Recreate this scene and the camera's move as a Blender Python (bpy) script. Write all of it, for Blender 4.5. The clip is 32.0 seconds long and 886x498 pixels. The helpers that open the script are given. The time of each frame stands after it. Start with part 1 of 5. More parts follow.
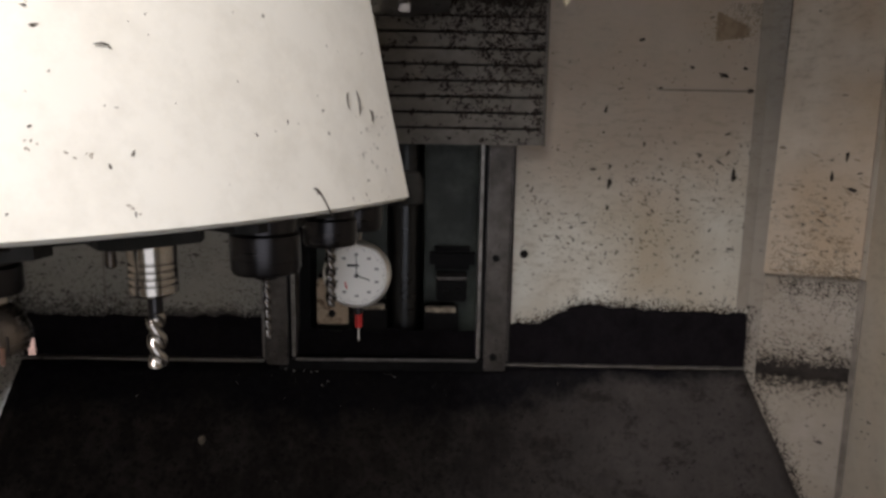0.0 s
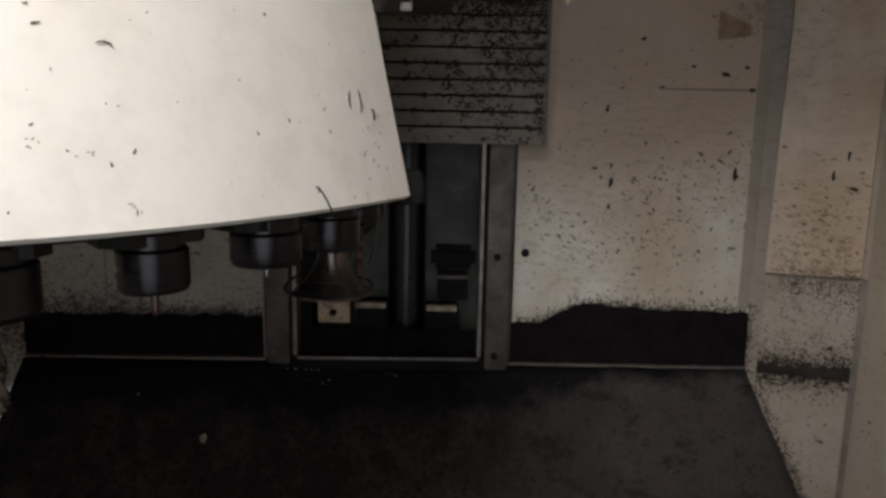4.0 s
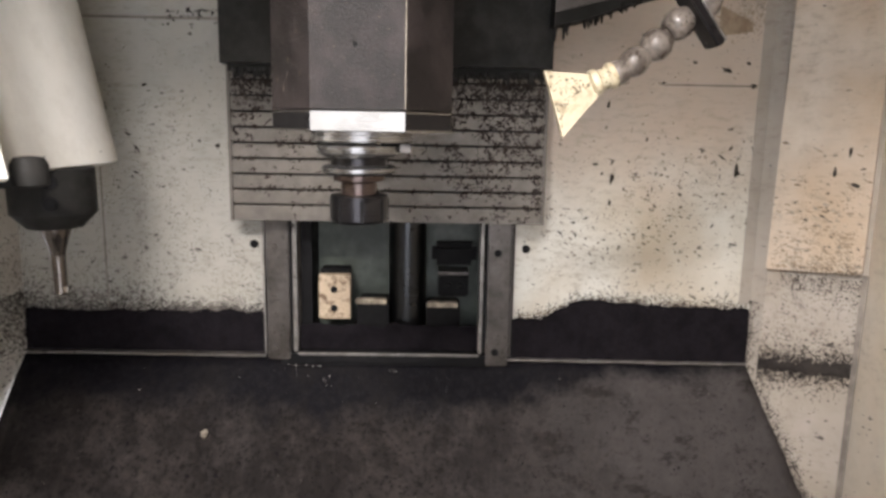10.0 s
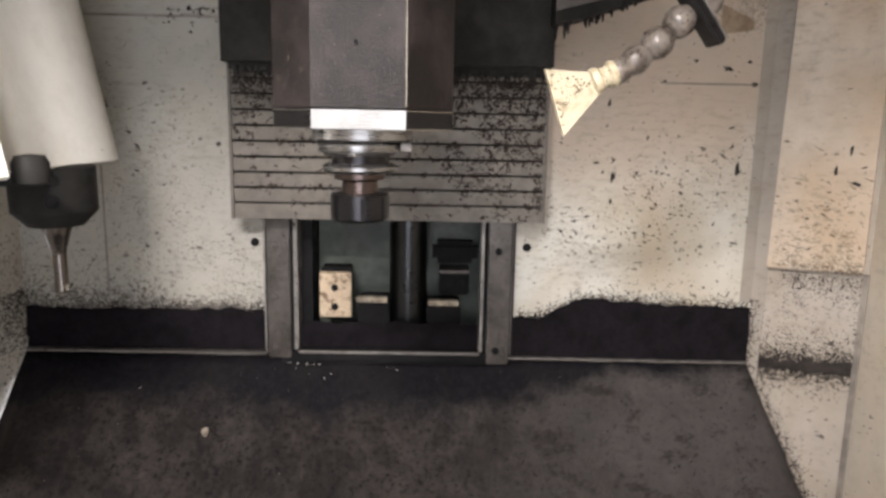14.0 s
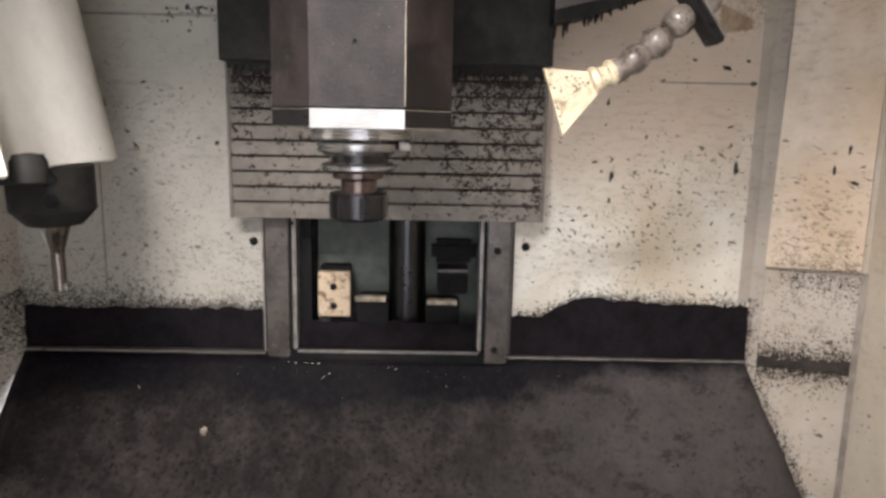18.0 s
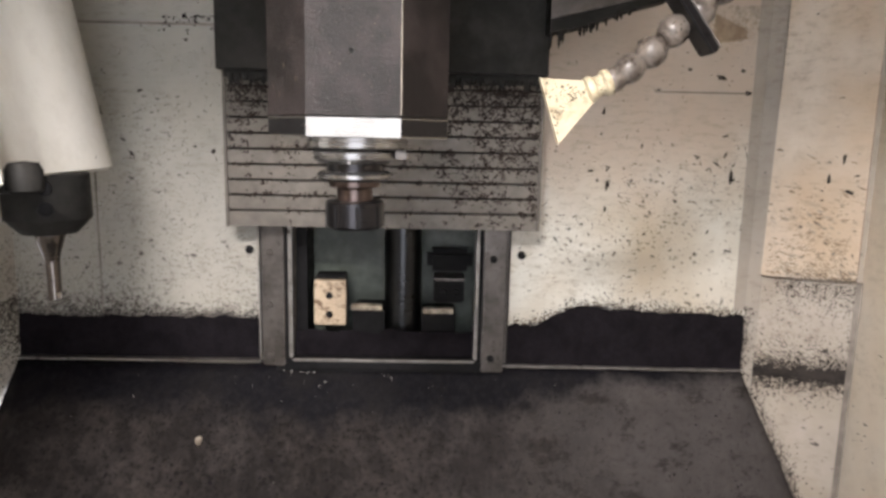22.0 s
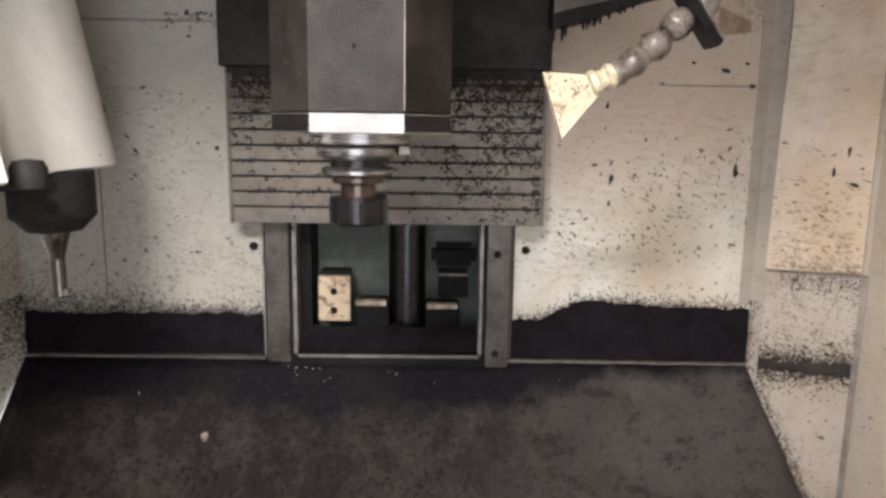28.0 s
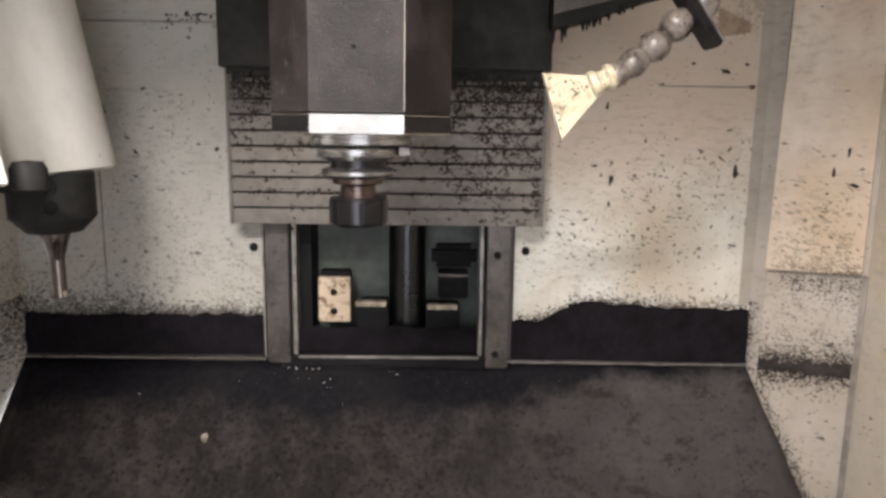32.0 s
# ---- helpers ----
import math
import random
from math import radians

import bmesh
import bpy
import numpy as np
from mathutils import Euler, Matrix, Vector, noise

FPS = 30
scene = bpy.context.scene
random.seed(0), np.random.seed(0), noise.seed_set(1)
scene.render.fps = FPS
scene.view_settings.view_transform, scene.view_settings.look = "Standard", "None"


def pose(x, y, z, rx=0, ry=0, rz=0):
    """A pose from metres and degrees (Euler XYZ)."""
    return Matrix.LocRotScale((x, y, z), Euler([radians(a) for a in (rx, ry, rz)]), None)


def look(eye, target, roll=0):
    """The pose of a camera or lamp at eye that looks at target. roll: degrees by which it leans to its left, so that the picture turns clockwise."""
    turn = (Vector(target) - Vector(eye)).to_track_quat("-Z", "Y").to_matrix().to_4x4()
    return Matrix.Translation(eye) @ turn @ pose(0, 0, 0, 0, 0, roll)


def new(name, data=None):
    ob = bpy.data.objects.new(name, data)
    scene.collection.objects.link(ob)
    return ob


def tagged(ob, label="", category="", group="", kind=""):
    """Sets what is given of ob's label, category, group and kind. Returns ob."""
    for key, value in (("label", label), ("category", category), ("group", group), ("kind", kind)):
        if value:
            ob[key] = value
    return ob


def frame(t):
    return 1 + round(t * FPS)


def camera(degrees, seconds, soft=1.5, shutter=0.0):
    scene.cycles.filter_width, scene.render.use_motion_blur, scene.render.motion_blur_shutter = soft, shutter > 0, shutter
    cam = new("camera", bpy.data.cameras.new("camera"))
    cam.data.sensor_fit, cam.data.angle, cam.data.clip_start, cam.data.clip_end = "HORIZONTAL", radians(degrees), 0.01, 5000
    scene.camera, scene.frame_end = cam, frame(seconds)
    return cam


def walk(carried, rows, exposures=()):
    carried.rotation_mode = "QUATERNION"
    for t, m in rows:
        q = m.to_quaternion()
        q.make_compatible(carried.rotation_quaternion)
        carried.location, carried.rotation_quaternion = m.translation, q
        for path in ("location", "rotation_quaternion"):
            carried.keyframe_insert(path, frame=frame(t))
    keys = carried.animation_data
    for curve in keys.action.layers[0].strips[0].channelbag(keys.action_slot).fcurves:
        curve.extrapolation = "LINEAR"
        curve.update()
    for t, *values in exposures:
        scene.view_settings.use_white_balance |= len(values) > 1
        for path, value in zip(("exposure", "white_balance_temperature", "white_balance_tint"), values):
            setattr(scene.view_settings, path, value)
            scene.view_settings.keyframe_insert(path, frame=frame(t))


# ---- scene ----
# ---------------------------------------------------------------- camera
cam = camera(65, 32.0, soft=3.0, shutter=0.9)
EYE = (0.0, 0.0, 0.60)
CAMERA_ROWS = [
    (0, 80.543, -0.999, -1.053),
    (0.5, 80.445, -1.042, -1.001),
    (1, 80.316, -1.085, -0.913),
    (1.5, 80.416, -1.058, -0.926),
    (2, 80.576, -1.078, -0.962),
    (2.5, 80.491, -1.095, -0.966),
    (3, 80.533, -1.107, -0.964),
    (3.5, 80.468, -1.080, -0.947),
    (5.5, 80.425, -1.072, -0.926),
    (6, 80.493, -1.047, -0.947),
    (6.5, 80.377, -1.033, -0.922),
    (7, 80.351, -1.078, -0.906),
    (7.5, 80.410, -1.067, -0.934),
    (8, 80.311, -1.034, -0.898),
    (8.5, 80.279, -1.075, -0.895),
    (9, 80.141, -1.085, -0.870),
    (9.5, 80.130, -1.110, -0.860),
    (10, 80.131, -1.064, -0.870),
    (10.5, 80.068, -1.084, -0.808),
    (11, 79.998, -1.083, -0.809),
    (11.5, 79.906, -1.015, -0.821),
    (12, 79.982, -1.026, -0.815),
    (12.5, 80.068, -1.084, -0.808),
    (13, 79.986, -1.020, -0.776),
    (13.5, 79.998, -1.068, -0.805),
    (14, 79.998, -1.091, -0.804),
    (14.5, 79.962, -1.002, -0.807),
    (16.5, 80.059, -1.037, -0.819),
    (17, 80.024, -1.038, -0.823),
    (17.5, 79.931, -1.052, -0.818),
    (18, 79.933, -1.115, -0.903),
    (18.5, 80.084, -1.076, -0.938),
    (19, 80.387, -1.058, -1.012),
    (19.5, 80.352, -1.098, -1.015),
    (20, 80.283, -1.088, -1.014),
    (20.5, 80.320, -1.044, -1.138),
    (21, 80.566, -1.186, -1.285),
    (21.5, 80.572, -1.181, -1.210),
    (22, 80.642, -1.192, -1.214),
    (22.5, 80.812, -1.252, -1.256),
    (23, 80.714, -1.248, -1.257),
    (23.5, 80.615, -1.263, -1.177),
    (24, 80.681, -1.198, -1.279),
    (24.5, 80.996, -1.044, -1.496),
    (25, 80.968, -0.940, -1.373),
    (25.5, 80.846, -0.852, -1.226),
    (27.5, 80.322, -0.844, -0.938),
    (28, 80.252, -0.813, -0.947),
    (28.5, 80.235, -0.819, -0.940),
    (29, 80.227, -0.834, -0.920),
    (29.5, 80.231, -0.813, -0.934),
    (30, 80.176, -0.807, -0.915),
    (30.5, 80.267, -0.801, -0.935),
    (31, 80.266, -0.818, -0.932),
    (31.5, 80.361, -0.805, -0.950),
    (32, 80.320, -0.780, -0.955),
]
EXPOSURES = [(0.0, -1.43), (3.5, -1.6), (5.5, -1.67), (6.3, -1.67), (6.8, -1.25), (7.0, -0.57), (7.3, -0.32), (7.6, -0.15), (8.2, 0.13), (9.0, 0.14), (14.0, 0.18), (18.0, 0.19), (19.0, 0.26), (22.0, 0.23), (24.0, 0.1), (25.5, 0.13), (28.0, 0.18), (32.0, 0.17)]
walk(cam, [(t, pose(*EYE, rx, ry, rz)) for t, rx, ry, rz in CAMERA_ROWS], EXPOSURES)

# ---------------------------------------------------------------- world and lamps
world = bpy.data.worlds.new("workshop")
world.use_nodes = True
world.node_tree.nodes["Background"].inputs["Color"].default_value = (0.95, 0.94, 1.0, 1)
world.node_tree.nodes["Background"].inputs["Strength"].default_value = 4.2
scene.world = world

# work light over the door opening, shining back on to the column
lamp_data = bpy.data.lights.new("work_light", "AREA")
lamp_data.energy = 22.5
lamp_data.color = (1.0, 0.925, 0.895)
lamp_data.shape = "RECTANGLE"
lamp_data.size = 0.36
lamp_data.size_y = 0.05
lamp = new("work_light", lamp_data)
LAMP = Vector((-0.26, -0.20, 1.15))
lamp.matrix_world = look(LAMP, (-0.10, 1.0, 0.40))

# ---------------------------------------------------------------- small builders
def rgb(c):
    return (c[0], c[1], c[2], 1.0)


def material(name, base, rough=0.5, metal=0.0):
    m = bpy.data.materials.new(name)
    m.use_nodes = True
    b = m.node_tree.nodes["Principled BSDF"]
    b.inputs["Base Color"].default_value = rgb(base)
    b.inputs["Roughness"].default_value = rough
    b.inputs["Metallic"].default_value = metal
    return m


def nd(m, kind, **inputs):
    n = m.node_tree.nodes.new(kind)
    for key, value in inputs.items():
        n.inputs[key.replace("_", " ")].default_value = value
    return n


def ln(m, a, b):
    m.node_tree.links.new(a, b)


def coords(m, scale=(1, 1, 1), where="Object"):
    tc = nd(m, "ShaderNodeTexCoord")
    mp = nd(m, "ShaderNodeMapping")
    mp.inputs["Scale"].default_value = scale
    ln(m, tc.outputs[where], mp.inputs["Vector"])
    return mp.outputs["Vector"]


def ramp(m, fac, stops):
    r = nd(m, "ShaderNodeValToRGB")
    el = r.color_ramp.elements
    while len(el) < len(stops):
        el.new(0.5)
    for e, (p, c) in zip(el, stops):
        e.position = p
        e.color = rgb(c) if hasattr(c, "__len__") else (c, c, c, 1)
    ln(m, fac, r.inputs["Fac"])
    return r.outputs["Color"]


def mix(m, fac, a, b, mode="MIX"):
    n = nd(m, "ShaderNodeMix")
    n.data_type = "RGBA"
    n.blend_type = mode
    for sock, v in ((n.inputs[0], fac), (n.inputs[6], a), (n.inputs[7], b)):
        if hasattr(v, "is_output"):
            ln(m, v, sock)
        elif hasattr(v, "__len__"):
            sock.default_value = rgb(v)
        else:
            sock.default_value = v
    return n.outputs[2]


def calc(m, op, a, b=0.0):
    n = nd(m, "ShaderNodeMath")
    n.operation = op
    for sock, v in ((n.inputs[0], a), (n.inputs[1], b)):
        if hasattr(v, "is_output"):
            ln(m, v, sock)
        else:
            sock.default_value = v
    return n.outputs[0]


def noisy(m, scale, detail=4, vec=None, rough=0.55):
    n = nd(m, "ShaderNodeTexNoise", Scale=scale, Detail=detail, Roughness=rough)
    if vec is not None:
        ln(m, vec, n.inputs["Vector"])
    return n.outputs["Fac"]


def bump(m, fac, strength=0.2, distance=0.002):
    b = nd(m, "ShaderNodeBump", Strength=strength, Distance=distance)
    ln(m, fac, b.inputs["Height"])
    ln(m, b.outputs["Normal"], m.node_tree.nodes["Principled BSDF"].inputs["Normal"])


def base_of(m):
    return m.node_tree.nodes["Principled BSDF"].inputs["Base Color"]


def rough_of(m):
    return m.node_tree.nodes["Principled BSDF"].inputs["Roughness"]


def flecks(m, vec, scale, size, keep):
    """Mask of small chips stuck to a surface: cells of a scale, each with a chance, of a size."""
    v = nd(m, "ShaderNodeTexVoronoi", Scale=scale, Randomness=1.0)
    ln(m, vec, v.inputs["Vector"])
    sep = nd(m, "ShaderNodeSeparateColor")
    ln(m, v.outputs["Color"], sep.inputs["Color"])
    near = calc(m, "LESS_THAN", v.outputs["Distance"], calc(m, "MULTIPLY", sep.outputs["Green"], size))
    chance = calc(m, "LESS_THAN", sep.outputs["Red"], keep)
    return calc(m, "MULTIPLY", near, chance)


# ---------------------------------------------------------------- materials
def painted_steel(name, base, stain, keep=0.25, stain_amount=0.5, low=0.30, high=0.55, mist=None):
    """Off-white machine enamel, stained by coolant, with stuck chips that grow dense towards its foot."""
    m = material(name, base, 0.45)
    p = coords(m)
    geo = nd(m, "ShaderNodeNewGeometry")
    xyz = nd(m, "ShaderNodeSeparateXYZ")
    ln(m, geo.outputs["Position"], xyz.inputs["Vector"])
    z = xyz.outputs["Z"]
    big = noisy(m, 5.0, 5, p)
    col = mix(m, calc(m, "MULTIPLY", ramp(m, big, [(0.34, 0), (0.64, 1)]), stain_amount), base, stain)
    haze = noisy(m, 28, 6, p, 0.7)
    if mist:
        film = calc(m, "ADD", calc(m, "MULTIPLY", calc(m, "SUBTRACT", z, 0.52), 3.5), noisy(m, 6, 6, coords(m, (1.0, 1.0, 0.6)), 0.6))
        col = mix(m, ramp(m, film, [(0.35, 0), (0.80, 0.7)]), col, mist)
    col = mix(m, ramp(m, haze, [(0.45, 0), (0.75, 0.35)]), col, (base[0] * 0.62, base[1] * 0.60, base[2] * 0.56))
    if keep > 0.02:
        rub = calc(m, "MULTIPLY", ramp(m, noisy(m, 75, 7, coords(m, (0.55, 1.0, 1.7)), 0.75), [(0.50, 0), (0.66, 0.75)]), ramp(m, noisy(m, 7, 4, p), [(0.38, 0.15), (0.62, 1)]))
        col = mix(m, rub, col, (base[0] * 0.48, base[1] * 0.43, base[2] * 0.36))
    grow = nd(m, "ShaderNodeMapRange")
    grow.inputs["From Min"].default_value = high
    grow.inputs["From Max"].default_value = low
    ln(m, z, grow.inputs["Value"])
    dens = calc(m, "ADD", calc(m, "MULTIPLY", grow.outputs["Result"], keep * 1.6), keep * 0.35)
    patch = ramp(m, noisy(m, 9, 3, p), [(0.35, 0.25), (0.65, 1)])
    dens = calc(m, "MULTIPLY", dens, patch)
    turned = coords(m, (1.0, 1.0, 2.2))
    warp = nd(m, "ShaderNodeVectorMath")
    warp.operation = "MULTIPLY_ADD"
    wn = nd(m, "ShaderNodeTexNoise", Scale=60.0, Detail=2.0)
    ln(m, p, wn.inputs["Vector"])
    ln(m, wn.outputs["Color"], warp.inputs[0])
    warp.inputs[1].default_value = (0.02, 0.02, 0.02)
    ln(m, turned, warp.inputs[2])
    f = calc(m, "MAXIMUM", flecks(m, warp.outputs[0], 120, 0.42, dens), flecks(m, warp.outputs[0], 45, 0.30, calc(m, "MULTIPLY", dens, 0.35)))
    col = mix(m, calc(m, "MULTIPLY", f, 0.85), col, (0.05, 0.045, 0.04))
    ln(m, col, base_of(m))
    ln(m, ramp(m, haze, [(0.3, 0.32), (0.7, 0.6)]), rough_of(m))
    bump(m, haze, 0.12, 0.001)
    return m


def grimy(name, base, dark, scale=6.0, rough=0.5, lo=0.4, hi=0.6, metal=0.0, fine=60, spec=0.5, bumpy=0.25):
    m = material(name, base, rough, metal)
    p = coords(m)
    a = noisy(m, scale, 7, p, 0.65)
    b = noisy(m, fine, 5, p, 0.7)
    col = mix(m, ramp(m, a, [(lo, 0), (hi, 1)]), base, dark)
    col = mix(m, ramp(m, b, [(0.4, 0), (0.7, 0.5)]), col, [c * 0.5 for c in base])
    ln(m, col, base_of(m))
    ln(m, ramp(m, b, [(0.3, max(0.05, rough - 0.15)), (0.7, min(1, rough + 0.2))]), rough_of(m))
    bump(m, b, bumpy, 0.001)
    m.node_tree.nodes["Principled BSDF"].inputs["Specular IOR Level"].default_value = spec
    return m


def turned_metal(name, base, rough):
    """Machined metal with an oily film: fine turning marks and a few smears."""
    m = material(name, base, rough, 0.92)
    p = coords(m, (1, 1, 1))
    smear = noisy(m, 35, 4, p, 0.6)
    lines = noisy(m, 900, 2, coords(m, (0.02, 0.02, 1)))
    col = mix(m, ramp(m, smear, [(0.5, 0), (0.72, 0.55)]), base, [c * 0.55 for c in base])
    ln(m, col, base_of(m))
    ln(m, ramp(m, calc(m, "ADD", calc(m, "MULTIPLY", lines, 0.5), calc(m, "MULTIPLY", smear, 0.5)), [(0.3, rough - 0.06), (0.7, rough + 0.08)]), rough_of(m))
    return m


def apron_material():
    """Sheet under dried brown-grey coolant scum, black and wet along its upper edge and in patches."""
    m = material("apron_scum", (0.08, 0.07, 0.062), 0.5)
    p = coords(m)
    geo = nd(m, "ShaderNodeNewGeometry")
    xyz = nd(m, "ShaderNodeSeparateXYZ")
    ln(m, geo.outputs["Position"], xyz.inputs["Vector"])
    a = noisy(m, 7, 8, p, 0.68)
    b = noisy(m, 38, 6, p, 0.7)
    c = noisy(m, 150, 4, p, 0.6)
    wet = calc(m, "ADD", calc(m, "MULTIPLY", calc(m, "SUBTRACT", xyz.outputs["Z"], 0.200), 15.0), calc(m, "MULTIPLY", calc(m, "SUBTRACT", a, 0.5), 2.5))
    wet = calc(m, "SUBTRACT", wet, calc(m, "MULTIPLY", xyz.outputs["X"], 0.35))
    off = calc(m, "MULTIPLY", calc(m, "ADD", xyz.outputs["X"], 0.09), 3.0)
    mid = calc(m, "MAXIMUM", calc(m, "SUBTRACT", 1.0, calc(m, "MULTIPLY", off, off)), 0.0)
    wet = calc(m, "ADD", wet, calc(m, "MULTIPLY", mid, 0.72))
    wetness = ramp(m, calc(m, "ADD", wet, 0.5), [(0.30, 0), (0.70, 1)])
    scum = mix(m, ramp(m, b, [(0.35, 0), (0.65, 1)]), (0.046, 0.0403, 0.0385), (0.029, 0.0255, 0.0248))
    scum = mix(m, ramp(m, noisy(m, 4, 3, p), [(0.42, 0), (0.62, 0.7)]), scum, (0.041, 0.0345, 0.0315))
    blot = calc(m, "SUBTRACT", noisy(m, 15, 12, p, 0.78), calc(m, "MULTIPLY", xyz.outputs["X"], 0.03))
    scum = mix(m, ramp(m, blot, [(0.42, 0), (0.56, 0.85)]), scum, (0.016, 0.0138, 0.0135))
    scum = mix(m, ramp(m, noisy(m, 120, 8, p, 0.8), [(0.53, 0), (0.60, 0.8)]), scum, (0.010, 0.009, 0.009))
    scum = mix(m, ramp(m, noisy(m, 55, 9, p, 0.8), [(0.58, 0), (0.68, 0.25)]), scum, (0.066, 0.057, 0.052))
    runs = noisy(m, 30, 7, coords(m, (1.0, 0.15, 0.15)), 0.75)
    scum = mix(m, ramp(m, runs, [(0.55, 0), (0.72, 0.35)]), scum, (0.070, 0.062, 0.056))
    clean = nd(m, "ShaderNodeMapRange")
    clean.inputs["From Min"].default_value = 0.02
    clean.inputs["From Max"].default_value = 0.36
    clean.inputs["To Max"].default_value = 0.75
    ln(m, calc(m, "ADD", xyz.outputs["X"], calc(m, "MULTIPLY", calc(m, "SUBTRACT", noisy(m, 6, 4, p), 0.5), 0.35)), clean.inputs["Value"])
    sheet_col = mix(m, ramp(m, noisy(m, 16, 6, p, 0.7), [(0.35, 0), (0.7, 1)]), (0.090, 0.0825, 0.081), (0.064, 0.0585, 0.0572))
    smear = noisy(m, 13, 10, coords(m, (1.0, 1.3, 1.6)), 0.75)
    sheet_col = mix(m, ramp(m, smear, [(0.53, 0), (0.60, 0.8)]), sheet_col, (0.022, 0.019, 0.018))
    sheet_col = mix(m, ramp(m, noisy(m, 130, 6, p, 0.75), [(0.55, 0), (0.64, 0.6)]), sheet_col, (0.030, 0.026, 0.024))
    scum = mix(m, clean.outputs["Result"], scum, sheet_col)
    film = mix(m, ramp(m, noisy(m, 95, 9, p, 0.8), [(0.46, 0), (0.62, 1)]), (0.0070, 0.0066, 0.0086), (0.0145, 0.0134, 0.0152))
    film = mix(m, ramp(m, noisy(m, 11, 8, p, 0.7), [(0.50, 0), (0.66, 0.6)]), film, (0.015, 0.0133, 0.0130))
    col = mix(m, wetness, scum, film)
    ln(m, col, base_of(m))
    ln(m, ramp(m, calc(m, "MULTIPLY", wetness, 1.0), [(0.0, 0.75), (1.0, 0.62)]), rough_of(m))
    m.node_tree.nodes["Principled BSDF"].inputs["Specular IOR Level"].default_value = 0.05
    bump(m, calc(m, "ADD", b, calc(m, "MULTIPLY", c, 0.5)), 0.5, 0.002)
    return m


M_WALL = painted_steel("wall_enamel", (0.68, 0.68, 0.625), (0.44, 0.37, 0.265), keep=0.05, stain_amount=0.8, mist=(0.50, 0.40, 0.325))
# Same enamel on the left, base darkened for the dimmer light there.
M_WALL_LEFT_SHADED = painted_steel("shaded_left_wall_enamel", (0.41, 0.41, 0.38), (0.44, 0.41, 0.34), keep=0.12, low=0.32, high=0.62)
M_SIDE = painted_steel("side_enamel", (0.56, 0.52, 0.455), (0.49, 0.385, 0.25), keep=0.08, low=0.2, high=0.5)
M_STRIP = painted_steel("strip_enamel", (0.38, 0.35, 0.31), (0.31, 0.27, 0.215), keep=0.05, low=0.2, high=0.5)
M_LEFT = painted_steel("dirty_side_enamel", (0.60, 0.58, 0.53), (0.40, 0.365, 0.31), keep=0.15, stain_amount=0.8, low=0.2, high=0.7)
M_CORNER = painted_steel("corner_enamel", (0.46, 0.42, 0.37), (0.32, 0.27, 0.205), keep=0.10, stain_amount=0.8, low=0.2, high=0.5)
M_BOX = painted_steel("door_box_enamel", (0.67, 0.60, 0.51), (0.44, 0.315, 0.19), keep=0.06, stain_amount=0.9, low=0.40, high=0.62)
M_COVER = painted_steel("cover_enamel", (0.80, 0.795, 0.745), (0.71, 0.68, 0.58), keep=0.012, stain_amount=0.3, low=0.5, high=0.6)
M_SLAT = grimy("slat_steel", (0.215, 0.197, 0.172), (0.092, 0.083, 0.072), 7, 0.5, 0.42, 0.72, 0.1)
M_CHIP = grimy("dark_chip", (0.055, 0.048, 0.042), (0.025, 0.022, 0.019), 80, 0.6, spec=0.2)
M_CHIP_SLAT = grimy("brown_black_chip", (0.050, 0.038, 0.032), (0.022, 0.017, 0.015), 80, 0.6, spec=0.15)
M_CHIP_BROWN = grimy("brown_chip", (0.20, 0.165, 0.125), (0.085, 0.068, 0.052), 60, 0.6, spec=0.2)
M_SMEAR = grimy("swarf_smear_and_soft_shade", (0.050, 0.043, 0.039), (0.022, 0.019, 0.018), 45, 0.7, 0.4, 0.6, 0, 160, 0.12)
M_SEAM = grimy("grimy_seam", (0.29, 0.26, 0.225), (0.16, 0.14, 0.12), 20, 0.6)
M_CREAM = grimy("worn_cream_edge", (0.52, 0.46, 0.36), (0.14, 0.115, 0.085), 60, 0.45, 0.45, 0.62)
M_CHIP_PALE = grimy("dull_chip", (0.36, 0.32, 0.26), (0.22, 0.19, 0.15), 80, 0.5)
M_RUST = grimy("rusty_chip", (0.30, 0.22, 0.14), (0.16, 0.115, 0.07), 80, 0.55)
M_SLUDGE = grimy("black_sludge", (0.0135, 0.0116, 0.0140), (0.0075, 0.0066, 0.0080), 25, 0.8, 0.45, 0.65, 0, 140, 0.04)
M_CRUST = grimy("coolant_crust", (0.38, 0.30, 0.21), (0.25, 0.185, 0.125), 40, 0.6)
M_CHIP_GREY = grimy("grey_chip", (0.15, 0.136, 0.116), (0.06, 0.054, 0.047), 70, 0.5)
# Near-white colour that stands in for the glint of swarf.
M_GLINT = grimy("painted_glint", (0.90, 0.88, 0.85), (0.70, 0.68, 0.65), 90, 0.25)
M_RAIL = grimy("rail_steel", (0.125, 0.114, 0.106), (0.045, 0.040, 0.036), 14, 0.4, 0.45, 0.7, 0.6)
M_EDGE = grimy("bright_edge", (0.30, 0.29, 0.275), (0.12, 0.11, 0.10), 40, 0.4, 0.42, 0.68, 0.6)
M_APRON = apron_material()
# Near-black for bolts and for the shade inside the column recess.
M_DARK = grimy("recess_shade_and_black", (0.018, 0.0178, 0.0190), (0.010, 0.010, 0.0108), 9, 0.6, spec=0.08)
M_GREEN = grimy("column_green", (0.088, 0.108, 0.090), (0.036, 0.046, 0.040), 9, 0.5)
M_IRON = grimy("head_casting", (0.026, 0.0200, 0.0195), (0.006, 0.0046, 0.0045), 22, 0.40, 0.38, 0.58, 0.0, 330, 0.30, 0.9)
